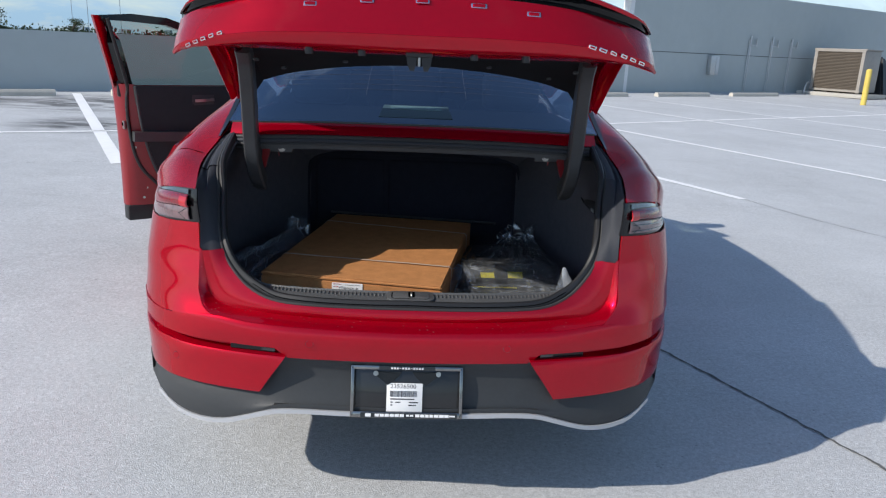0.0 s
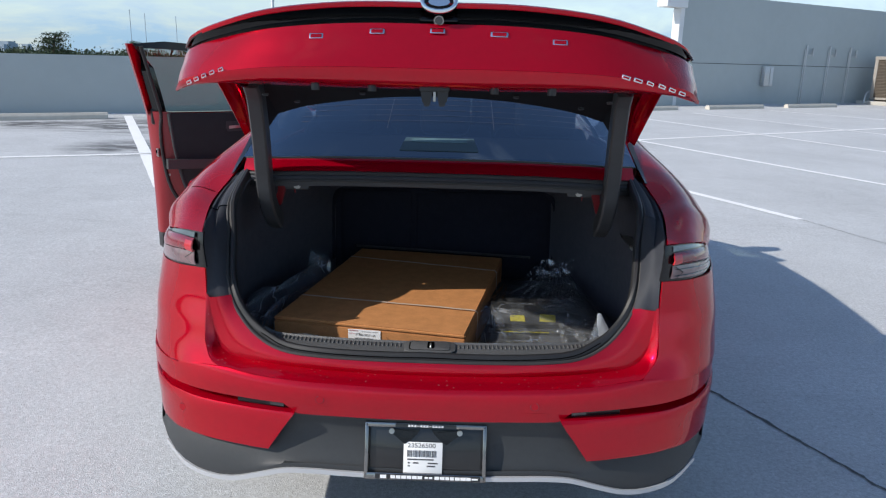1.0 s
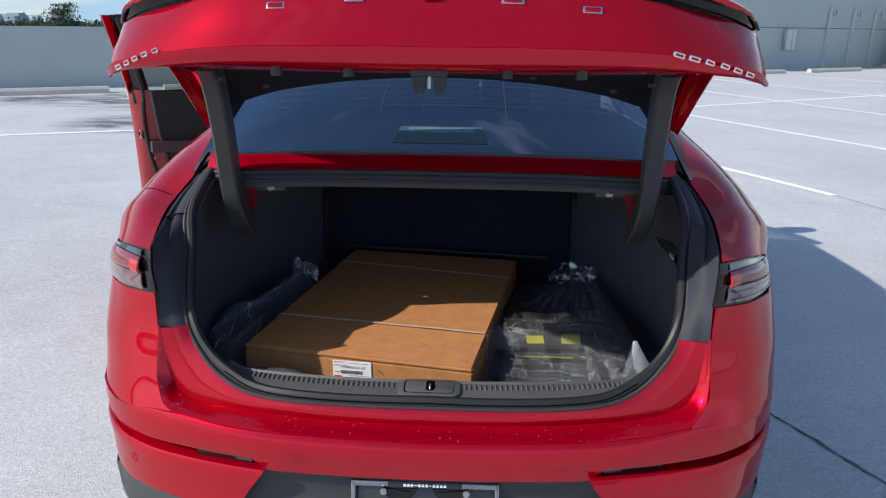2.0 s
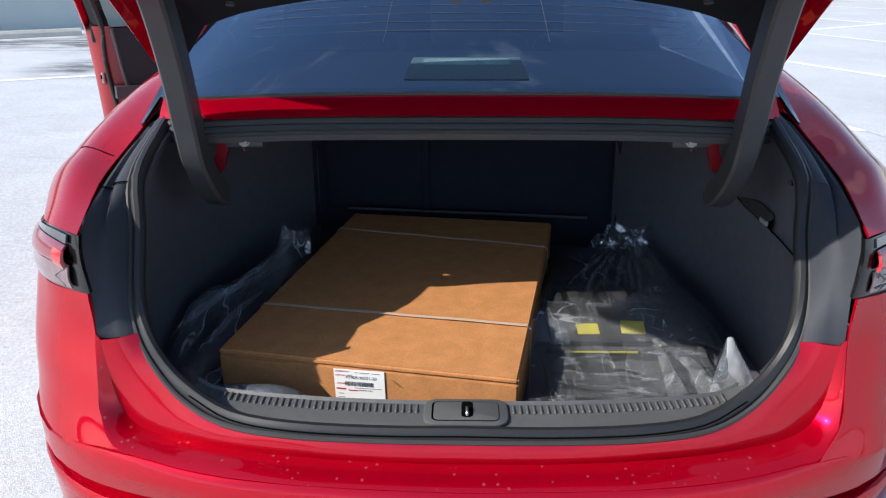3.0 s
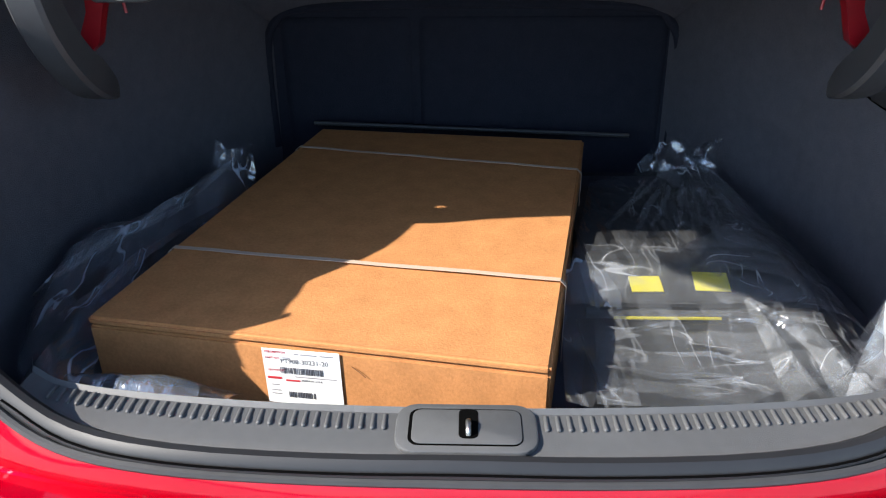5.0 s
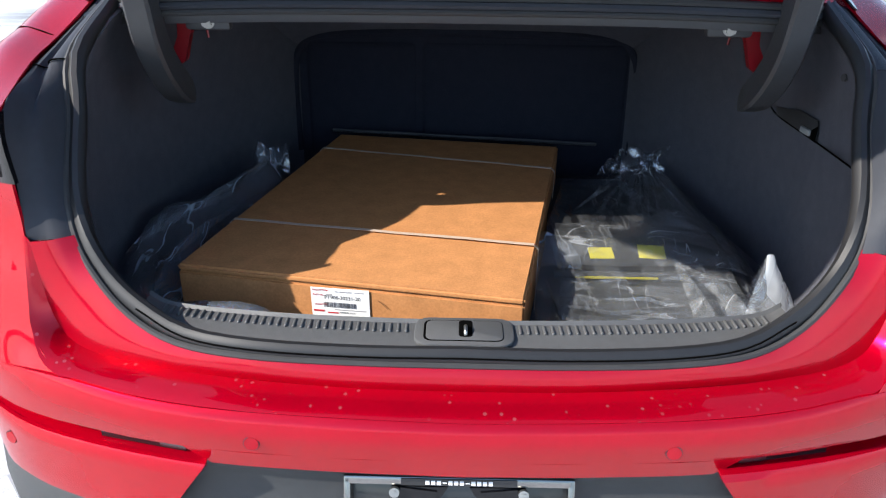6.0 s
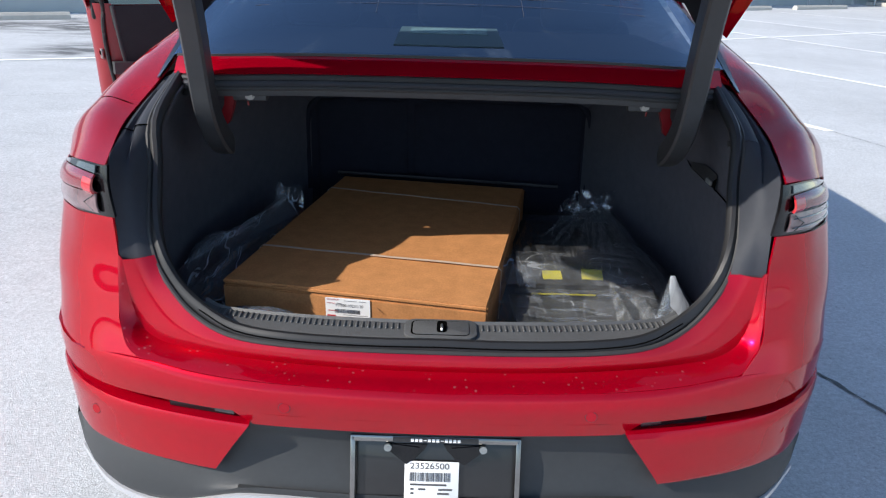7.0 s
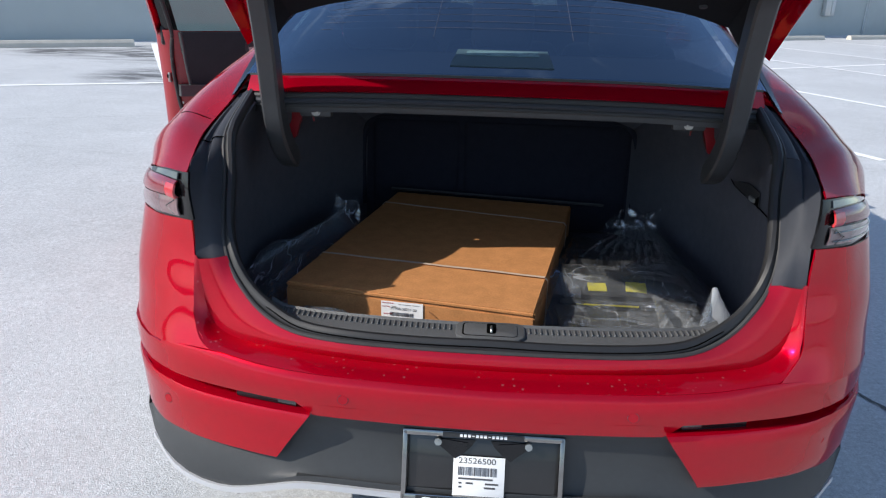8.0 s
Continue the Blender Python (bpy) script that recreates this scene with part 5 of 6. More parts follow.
def lean(z):
    return float(np.interp(z, [.2, .95, 1.05, 1.45], [.0, .02, .03, .12]))


def edge_u(z):
    return float(np.interp(z, [.19, .45, .8, 1.05, 1.45], [1.165, 1.165, 1.175, 1.19, 1.30]))


def trim_u(z):
    """How far the inner trim ends short of the door's free edge."""
    return float(np.interp(z, [.19, .45, .62, .8, 1.05], [.30, .20, .145, .112, .098]))


outer = [[dp(u * edge_u(z), lean(z) - .055 + (0 if z < .95 else .03), z) for u in (.0, .25, .5, .75, .96, 1.0)] for z in (.285, .4, .6, .8, .95, 1.04)]
part("door_skin", sheet(outer, 2, 2), M_RED, door, "metallic red outer skin", solid=0.006)
# jamb: the face at the free end, its shade put into a darker red
jamb = [[dp(edge_u(z) - du, lean(z) + n, z) for du, n in ((.0, -.055), (.0, -.02), (.022, .03), (.6 * trim_u(z), .062), (trim_u(z), .078))] for z in (.285, .36, .5, .62, .75, .85, .95, 1.05)]
part("door_jamb", sheet(jamb, 2, 2), M_RED_SHADE, door, "red painted door edge with the lock", solid=0.005)
inner = [[dp(u * (edge_u(z) - trim_u(z) + .002), lean(z) + .080 - (.02 if z < .3 else 0), z) for u in (.05, .3, .55, .8, .98, 1.0)] for z in (.27, .4, .62, .66, .85, 1.04)]
part("door_trim", sheet(inner, 2, 2), M_SEAT, door, "black inner door trim", solid=0.01)
part("arm_rest", tube([dp(u, lean(.72) + .095, .70 + .03 * u) for u in (.25, .5, .75, 1.0, 1.12)], [(-.03, -.03), (.03, -.03), (.03, .03), (-.03, .03)]), M_TRIM, door, "dark grey arm rest")
part("door_seal", tube(spline([dp(edge_u(z) - du, lean(z) + .055 + .1 * du, z) for z, du in ((.36, .24), (.44, .165), (.52, .10), (.62, .062), (.75, .045), (.88, .042), (.97, .050), (1.05, .058), (1.25, .058), (1.43, .058))], 4), circle(.011, 8)), M_RUBBER, door, "black rubber door seal")
part("trim_edge", tube(spline([dp(edge_u(z) - trim_u(z), lean(z) + .088, z) for z in (.30, .45, .62, .8, .95, 1.04)], 4), circle(.010, 8)), M_TRIM, door)
for z, du in ((.66, .07), (.40, .12), (.335, .10)):
    part("jamb_bolt", disc(dp(edge_u(z) - du, lean(z) + .056, z), (.2, -1, 0), .008, .006, 10), M_STEEL, door)
part("corner_cover", block((.05, .03, .10), dp(edge_u(1.03) - .035, lean(1.03) + .012, 1.02), .012, 2, Matrix.Rotation(radians(36), 4, "Z")), M_RUBBER, door, "black cover at the foot of the window post")
part("door_lock", block((.012, .03, .05), dp(edge_u(.80) - .020, lean(.8) + .032, .80), .003, 2, Matrix.Rotation(radians(36), 4, "Z")), M_STEEL, door, "steel door lock")
part("lock_hole", block((.014, .018, .02), dp(edge_u(.80) - .016, lean(.8) + .030, .805), .002, 1, Matrix.Rotation(radians(36), 4, "Z")), M_BLACKHOLE, door)
part("door_base_trim", block((1.14, .10, .10), dp(.595, .0, .236), .012, 2, Matrix.Rotation(math.atan2(DE.y, DE.x), 4, "Z")), M_RUBBER, door)
# window frame and pane
top = [(1.30, 1.445), (1.15, 1.452), (.95, 1.44), (.75, 1.38), (.5, 1.25), (.25, 1.12), (.08, 1.04)]
frame_path = [dp(edge_u(z) - .065, lean(z) + .02, z) for z in (1.03, 1.15, 1.3)] + [dp(u - .05, lean(z) + .02, z - .012) for u, z in top]
part("window_frame", tube(frame_path, [(-.03, -.022), (.03, -.022), (.03, .022), (-.03, .022)]), M_GLOSSBLACK, door, "black window frame")
post = [[dp(edge_u(z) + .002, lean(z) - .034, z), dp(edge_u(z) - .055, lean(z) - .034, z)] for z in (1.03, 1.15, 1.3, 1.445)]
part("window_post", sheet(post, 2, 3), M_RED, door, solid=0.006)
post = [[dp(edge_u(z) + .006, lean(z) - .032, z), dp(edge_u(z) + .006, lean(z) + .01, z)] for z in (1.03, 1.15, 1.3, 1.445)]
# post edge in the same red with shade in its colour
part("window_post_edge", sheet(post, 2, 3), M_RED_SHADE, door, solid=0.004)
pane = [[dp(.08 + (edge_u(1.04) - .12) * k / 6, lean(1.04), 1.035) for k in range(7)], [dp(u, lean(z), z) for u, z in ((.10, 1.05), (.32, 1.15), (.52, 1.25), (.72, 1.35), (.92, 1.42), (1.10, 1.43), (1.25, 1.425))]]
part("door_window", sheet(pane, 2, 3), M_GLASS, door, "clear greenish door window")
recess = part("handle_recess", prism([dp(u, lean(z) + .088, z) for u, z in ((.60, .925), (.73, .920), (.745, .945), (.74, .985), (.60, .985))], DN * .006), M_TRIM, door, "dark grey surround of the inner handle")
part("inner_handle", tube(spline([dp(.725, lean(.95) + .100, .948), dp(.67, lean(.95) + .112, .952), dp(.605, lean(.95) + .110, .956)], 4), [(-.004, -.009), (.004, -.009), (.004, .009), (-.004, .009)]), M_STEEL, door, "satin metal inner door handle")
# ---- the cargo ----
carton = thing("cardboard_box", (-.12, .64, .525), "long flat brown cardboard carton with bands and a label", "box")
CB = [(-.465, .312), (.094, .229), (.237, 1.003), (-.310, 1.06)]
CZ = (.657, .648, .668, .675)
bm = bmesh.new()
vb = [bm.verts.new((x, y, .527)) for x, y in CB]
vt = [bm.verts.new((x, y, z - .0125)) for (x, y), z in zip(CB, CZ)]
bm.faces.new(vb[::-1])
bm.faces.new(vt)
for i in range(4):
    bm.faces.new((vb[i], vb[(i + 1) % 4], vt[(i + 1) % 4], vt[i]))
bmesh.ops.bevel(bm, geom=bm.edges[:], offset=.003, segments=2, affect="EDGES")
part("carton_body", bm, M_CARDBOARD, carton)
# top flap: a thin lid that overhangs the front by a hair
CC = Vector((-.11, .65, 0))
bm = bmesh.new()
low, high = [], []
for (x, y), z in zip(CB, CZ):
    d = (Vector((x, y, 0)) - CC).normalized() * .0009
    low.append(bm.verts.new((x + d.x, y + d.y, z - .0118)))
    high.append(bm.verts.new((x + d.x, y + d.y, z)))
bm.faces.new(low[::-1])
bm.faces.new(high)
for i in range(4):
    bm.faces.new((low[i], low[(i + 1) % 4], high[(i + 1) % 4], high[i]))
bmesh.ops.bevel(bm, geom=bm.edges[:], offset=.004, segments=3, affect="EDGES")
part("carton_lid", bm, M_CARDBOARD, carton, "folded cardboard lid")


def carton_top(x, y):
    """Height of the carton's top at a place, from the plane through its corners."""
    return .6505 + .026 * (y - .25) - .008 * (x + .12)


def carton_side(k):
    """Left and right edge of the carton's top at the share k of its length."""
    a, c, d, e = (Vector((*q, 0)) for q in CB)
    return a.lerp(e, k), c.lerp(d, k)


for ka, kb in ((.247, .243), (.835, .772)):
    l, r = carton_side(ka)[0], carton_side(kb)[1]
    n = (r - l).normalized()
    path = [l - n * .0035 + Vector((0, 0, .53)), l - n * .0035 + Vector((0, 0, carton_top(l.x, l.y) - .002)), l + n * .004 + Vector((0, 0, carton_top(l.x, l.y) + .0045))]
    for i in range(1, 9):
        q = l.lerp(r, i / 9)
        path.append(Vector((q.x, q.y, carton_top(q.x, q.y) + .0045 + .0006 * math.sin(i * 2.1))))
    path += [r - n * .004 + Vector((0, 0, carton_top(r.x, r.y) + .0040)), r + n * .0038 + Vector((0, 0, carton_top(r.x, r.y) - .004)), r + n * .0038 + Vector((0, 0, .53))]
    bm = bmesh.new()
    prev = None
    along = n.cross(Vector((0, 0, 1)))
    for q in path:
        row = [bm.verts.new(q + along * .0042), bm.verts.new(q - along * .0042)]
        if prev:
            bm.faces.new((prev[0], prev[1], row[1], row[0]))
        prev = row
    part("band", bm, M_BAND, carton, "pale plastic packing band", solid=0.0008)

CF = (Vector((*CB[1], 0)) - Vector((*CB[0], 0))).normalized()
CN = CF.cross(Vector((0, 0, 1)))                  # out of the carton's front
LM = Matrix(((CF.x, -CN.x, 0, 0), (CF.y, -CN.y, 0, 0), (0, 0, 1, 0), (0, 0, 0, 1)))
LM = Matrix.Translation(Vector((-.2405, .2780, .560)) + CN * .0012) @ Matrix.Rotation(radians(1.0), 4, CN) @ LM


def on_label(bm):
    bmesh.ops.transform(bm, matrix=LM, verts=bm.verts)
    return bm


label = part("carton_label", on_label(block((.096, .0006, .078), (.048, 0, .039), .0002, 1)), M_WHITE, carton, "white shipping label with print and bar codes", smooth=False)
words("DESCRIPTION", .0042, (.003, -.0005, .0715), LM, M_REDINK, label)
words("PART NO.", .0042, (.003, -.0005, .063), LM, M_REDINK, label)
words("PT908-30231-20", .0088, (.022, -.0005, .0570), LM, M_INK, label)
words("QUANTITY", .0042, (.005, -.0005, .046), LM, M_REDINK, label)
words("1", .0050, (.031, -.0005, .0445), LM, M_INK, label)
words("MADE IN  U.S.A.", .0038, (.046, -.0005, .0335), LM, M_INK, label)
for x, z, w, h, m in ((.043, .0725, .006, .003, M_INK), (.058, .0725, .020, .003, M_INK), (.080, .0725, .016, .003, M_INK), (.030, .0665, .010, .003, M_INK), (.064, .0405, .052, .0025, M_INK),
                      (.012, .0370, .018, .007, M_REDINK), (.035, .0345, .018, .005, M_REDINK), (.012, .0270, .010, .003, M_INK), (.012, .0190, .012, .0025, M_INK), (.012, .0140, .012, .0025, M_INK)):
    part("print_bar", on_label(block((w, .0006, h * .45), (x, -.0006, z))), m if m is M_REDINK else M_GREYINK, label, smooth=False)
rng = random.Random(9)
for x0, x1, z, h in ((.021, .074, .0475, .009), (.028, .063, .0135, .008)):
    bm = bmesh.new()
    x = x0
    while x < x1:
        w = rng.choice((.0004, .0006, .0009))
        bm = join(bm, block((w, .0006, h), (x, -.0006, z + h / 2 - .0035)))
        x += w + rng.choice((.0010, .0013, .0018))
    part("bar_code", on_label(bm), M_INK, label, smooth=False)
# a scuff on the cardboard
part("scuff", on_label(tube([Vector((.11, -.0008, .062)), Vector((.118, -.001, .056)), Vector((.126, -.0008, .048))], circle(.0006, 5))), M_SCUFF, carton)

# thin black rod behind the carton
rod = thing("rod", (.01, 1.135, .64), "thin dark metal rod lying behind the carton", "rod")
part("rod_bar", tube([Vector((-.34, 1.128, .668)), Vector((.355, 1.128, .640))], circle(.0045, 8)), M_TRIM, rod)


def crumple(q, amp, freq, seed):
    """Creases like those of thin film: flat facets that meet in sharp folds, at two sizes."""
    p = Vector(q) * freq + Vector((seed, seed * .7, 0))
    a = noise.voronoi(p)[0][0] * 1.9 - .75
    c = noise.voronoi(p * 2.1 + Vector((7, 3, 1)))[0][0] * 1.9 - .75
    return amp * (a * .7 + c * .3)


def film(name, corner_rows, amp, freq, seed, parent, mu=7, mv=7, floor_z=None, mat=None):
    bm = sheet(corner_rows, mu, mv)
    bm.normal_update()
    for v in bm.verts:
        k = crumple(v.co, amp, freq, seed)
        v.co = v.co + v.normal * k + Vector((0, 0, abs(k) * .3))
        if floor_z is not None and v.co.z < floor_z:
            v.co.z = floor_z + (floor_z - v.co.z) * .15
    return part(name, bm, mat or M_FILM, parent)


# floor mats in their bag
mats = thing("floor_mats", (.33, .62, .526), "stack of black floor mats with yellow stickers", "floor mats", "")
mat_out = [(.135, .235), (.47, .235), (.525, .40), (.53, .60), (.52, .80), (.49, .985), (.27, .995), (.25, .80), (.18, .50)]
for k in range(2):
    b = prism([(x * (1 - .015 * k) + .004 * k, y * (1 - .03 * k) + .03 * k, .527 + .0155 * k) for x, y in mat_out], (0, 0, .014))
    bmesh.ops.bevel(b, geom=b.edges[:], offset=.003, segments=2, affect="EDGES")
    part("mat", b, M_MAT, mats, smooth=False)
part("mat", block((.345, .235, .011), (.335, .355, .5645), .004, 2, Matrix.Rotation(radians(3), 4, "Z") @ Matrix.Rotation(radians(1), 4, "X")), M_MAT, mats, "black inner face of the folded mat")
b = prism([(.185, y, z) for y, z in ((.462, .562), (.464, .584), (.476, .594), (.545, .612), (.70, .602), (.95, .588), (.962, .562))], (.315, 0, 0))
bmesh.ops.bevel(b, geom=b.edges[:], offset=.005, segments=3, affect="EDGES")
part("mat", b, M_MAT, mats, "upper black mat, folded back on itself")
part("mat_roll", tube(spline([(.172, .474, .574), (.30, .462, .574), (.42, .460, .573), (.505, .470, .571)], 4), circle(.010, 12)), M_MAT, mats, "rolled edge of the upper mat")
for x, y, w, h, turn in ((.262, .506, .046, .033, 2), (.358, .512, .050, .040, -4)):
    part("sticker", block((w, h, .0015), (x, y, .6040 + (y - .506) * .26), .0004, 1, Matrix.Rotation(radians(turn), 4, "Z") @ Matrix.Rotation(radians(14.6), 4, "X")), M_YELLOW, mats, "yellow paper sticker", smooth=False)
part("yellow_edge", block((.150, .003, .003), (.283, .4505, .5795)), M_YELLOW, mats, "thin yellow edge strip", smooth=False)

bag = thing("plastic_bag", (.34, .6, .53), "clear crumpled plastic bag over the floor mats", "plastic bag", "clear bags")
film("bag_film", [[(.112, .225, .60), (.22, .225, .585), (.34, .225, .585), (.45, .24, .588), (.50, .27, .575)],
                  [(.125, .36, .595), (.22, .36, .582), (.35, .36, .580), (.48, .37, .585), (.525, .40, .570)],
                  [(.140, .465, .612), (.23, .462, .604), (.37, .462, .604), (.48, .47, .598), (.545, .50, .562)],
                  [(.160, .55, .632), (.26, .55, .626), (.38, .55, .626), (.50, .56, .620), (.555, .60, .560)],
                  [(.205, .76, .606), (.29, .76, .612), (.40, .76, .614), (.50, .76, .608), (.555, .78, .558)],
                  [(.250, .97, .585), (.32, .97, .605), (.40, .96, .628), (.48, .97, .630), (.53, .97, .565)]], .006, 12, 3.0, bag, 12, 12, .577)
# the film lies double over the slab, the stickers and along the wall
film("bag_layer", [[(.150, .236, .592), (.25, .232, .592), (.36, .236, .592), (.46, .25, .590)], [(.165, .34, .588), (.25, .34, .586), (.37, .34, .586), (.485, .35, .588)], [(.180, .452, .590), (.26, .455, .590), (.38, .455, .590), (.49, .45, .590)]], .0035, 15, 2.5, bag, 12, 12, .580, M_FILMLIGHT)
film("bag_layer", [[(.148, .452, .606), (.24, .445, .602), (.35, .445, .602), (.47, .452, .598)], [(.152, .50, .626), (.25, .50, .622), (.36, .50, .622), (.485, .50, .616)], [(.170, .575, .636), (.25, .57, .634), (.34, .565, .634), (.44, .56, .630)]], .004, 19, 9.5, bag, 12, 14, .606, M_FILMMILK)
film("bag_flap", [[(.318, .560, .640), (.362, .585, .645), (.412, .628, .648)], [(.340, .530, .640), (.395, .540, .644), (.452, .556, .640)], [(.360, .500, .634), (.43, .490, .632), (.505, .470, .618)]], .0015, 16, 5.0, bag, 9, 9, None, M_FILMMILK)
film("bag_layer", [[(.37, .945, .634), (.42, .945, .640), (.478, .945, .628)], [(.37, .86, .612), (.44, .85, .618), (.505, .84, .604)], [(.40, .74, .606), (.47, .72, .612), (.530, .70, .592)], [(.45, .60, .606), (.50, .57, .606), (.545, .55, .584)], [(.47, .46, .600), (.51, .43, .598), (.545, .41, .580)]], .004, 14, 6.5, bag, 9, 9, .580, M_FILMLIGHT)
film("bag_knot", [[(.33, .945, .612), (.39, .945, .622), (.45, .94, .622), (.50, .935, .612)], [(.345, .965, .636), (.395, .962, .650), (.44, .958, .646), (.495, .955, .640)], [(.375, .985, .646), (.405, .985, .668), (.45, .98, .664), (.505, .975, .682)]], .016, 30, 8.0, bag, 9, 9, None, M_FILMFOLD)
film("bag_flap", [[(.128, .54, .640), (.16, .53, .634), (.21, .52, .616)], [(.122, .495, .618), (.16, .49, .618), (.22, .485, .606)], [(.128, .455, .598), (.17, .452, .600), (.22, .455, .592)]], .008, 24, 2.0, bag, 9, 9, None, M_FILMFOLD)
for x0, x1 in ((.368, .415), (.420, .475)):
    film("bag_pleat", [[(x0, .242, .588), (x0 + .012, .35, .596), (.386, .455, .606)], [(x0 + .030, .242, .616), (x0 + .026, .35, .616), (.394, .455, .612)], [(x1, .245, .588), (x1 - .012, .35, .592), (.404, .455, .602)]], .003, 22, 4.0 + x0, bag, 9, 9, None, M_FILMMILK)


def pleat(parent, a, b, width, height, seed, mat):
    """A long thin fold standing up from the film, running out at both ends."""
    a, b = Vector(a), Vector(b)
    side = (b - a).cross(Vector((0, 0, 1))).normalized() * width
    rows = [[], [], []]
    for k in range(5):
        q = a.lerp(b, k / 4) + Vector((0, 0, .004 * math.sin(seed + 2.1 * k)))
        w = .35 + .65 * math.sin(math.pi * k / 4)
        q = q + side * .5 * math.sin(seed * 1.7 + 1.3 * k)
        rows[0].append(q - side * w)
        rows[1].append(q + side * .25 * w + Vector((0, 0, height * w)))
        rows[2].append(q + side * w)
    film("bag_pleat", rows, .0015, 30, seed, parent, 4, 6, None, mat)


for k in range(13):
    ax, bx, by = .37 + .009 * k, .215 + .024 * k + .006 * math.sin(k * 2.7), .66 + .05 * math.sin(k * 1.9) - .007 * k
    pleat(bag, (ax, .935 - .01 * (k % 3), .626), (bx, by, .608), .0035 + .002 * (k % 3), .006, 1.0 + k, M_FILMLIGHT if k % 3 else M_FILM)
for k, (ax, ay, bx, by) in enumerate(((.16, .31, .33, .285), (.19, .40, .30, .405), (.26, .29, .36, .265), (.24, .345, .37, .325), (.36, .43, .44, .40))):
    pleat(bag, (ax, ay, .592), (bx, by, .593), .004, .007, 7.0 + k, M_FILMLIGHT)
tip = thing("plastic_bag", (.48, .28, .58), "milky tip of a clear plastic bag standing by the boot side", "plastic bag", "clear bags")
film("bag_film", [[(.440, .262, .575), (.465, .25, .580), (.505, .255, .585), (.540, .285, .590)], [(.448, .268, .625), (.468, .258, .630), (.500, .262, .632), (.522, .285, .628)],
                  [(.460, .276, .668), (.470, .270, .672), (.486, .272, .670), (.498, .285, .665)], [(.470, .284, .704), (.472, .282, .706), (.476, .283, .705), (.479, .286, .702)]], .004, 26, 1.0, tip, 7, 7, None, M_FILMTHICK)
film("bag_back", [[(.445, .30, .575), (.49, .315, .580), (.540, .29, .590)], [(.455, .30, .63), (.49, .305, .635), (.522, .29, .628)], [(.470, .288, .702), (.474, .289, .704), (.479, .287, .702)]], .004, 22, 6.0, tip, 7, 7, None, M_FILMTHICK)

left_bag = thing("plastic_bag", (-.5, .55, .53), "clear crumpled plastic bag over black packaging beside the carton", "plastic bag", "clear bags")
part("black_packaging", prism([(-.42, .30, .527), (-.385, .50, .527), (-.33, .90, .527), (-.47, .86, .527), (-.57, .60, .527), (-.575, .40, .527), (-.50, .29, .527)], (0, 0, .045)), M_MAT, left_bag, smooth=False)
film("bag_film", [[(-.530, .262, .585), (-.50, .25, .60), (-.475, .25, .59), (-.462, .27, .575)],
                  [(-.585, .36, .600), (-.555, .36, .628), (-.51, .35, .615), (-.472, .34, .585)],
                  [(-.605, .47, .610), (-.575, .48, .642), (-.51, .48, .622), (-.440, .47, .585)],
                  [(-.600, .60, .600), (-.56, .60, .648), (-.49, .60, .630), (-.415, .60, .585)],
                  [(-.560, .70, .600), (-.51, .70, .652), (-.45, .70, .640), (-.392, .70, .590)],
                  [(-.490, .84, .620), (-.46, .84, .668), (-.41, .84, .660), (-.362, .84, .600)]], .014, 11, 11.0, left_bag, 12, 14, .575, M_FILMFOLD)
film("bag_knot", [[(-.475, .82, .650), (-.435, .81, .668), (-.385, .80, .650)], [(-.470, .83, .690), (-.435, .825, .682), (-.385, .815, .690)], [(-.460, .84, .722), (-.44, .835, .700), (-.385, .825, .714)]], .014, 26, 15.0, left_bag, 9, 9, None, M_FILMFOLD)
for k, (ax, ay, az, bx, by, bz) in enumerate(((-.43, .82, .678, -.52, .60, .648), (-.50, .68, .652, -.60, .42, .626), (-.47, .70, .650, -.585, .45, .640), (-.46, .62, .635, -.53, .36, .628), (-.54, .42, .630, -.49, .28, .606))):
    pleat(left_bag, (ax, ay, az), (bx, by, bz), .008, .012, 20.0 + k, M_FILMFOLD)
front_bag = thing("plastic_bag", (-.35, .22, .53), "edge of a clear plastic bag tucked before the carton", "plastic bag", "clear bags")
film("bag_film", [[(-.445, .195, .625), (-.39, .185, .635), (-.32, .178, .635), (-.265, .178, .615)], [(-.45, .225, .632), (-.39, .215, .642), (-.32, .208, .640), (-.26, .20, .620)], [(-.45, .275, .59), (-.39, .268, .59), (-.32, .26, .59), (-.26, .252, .59)]], .004, 22, 13.0, front_bag, 8, 8, None, M_FILMFOLD)

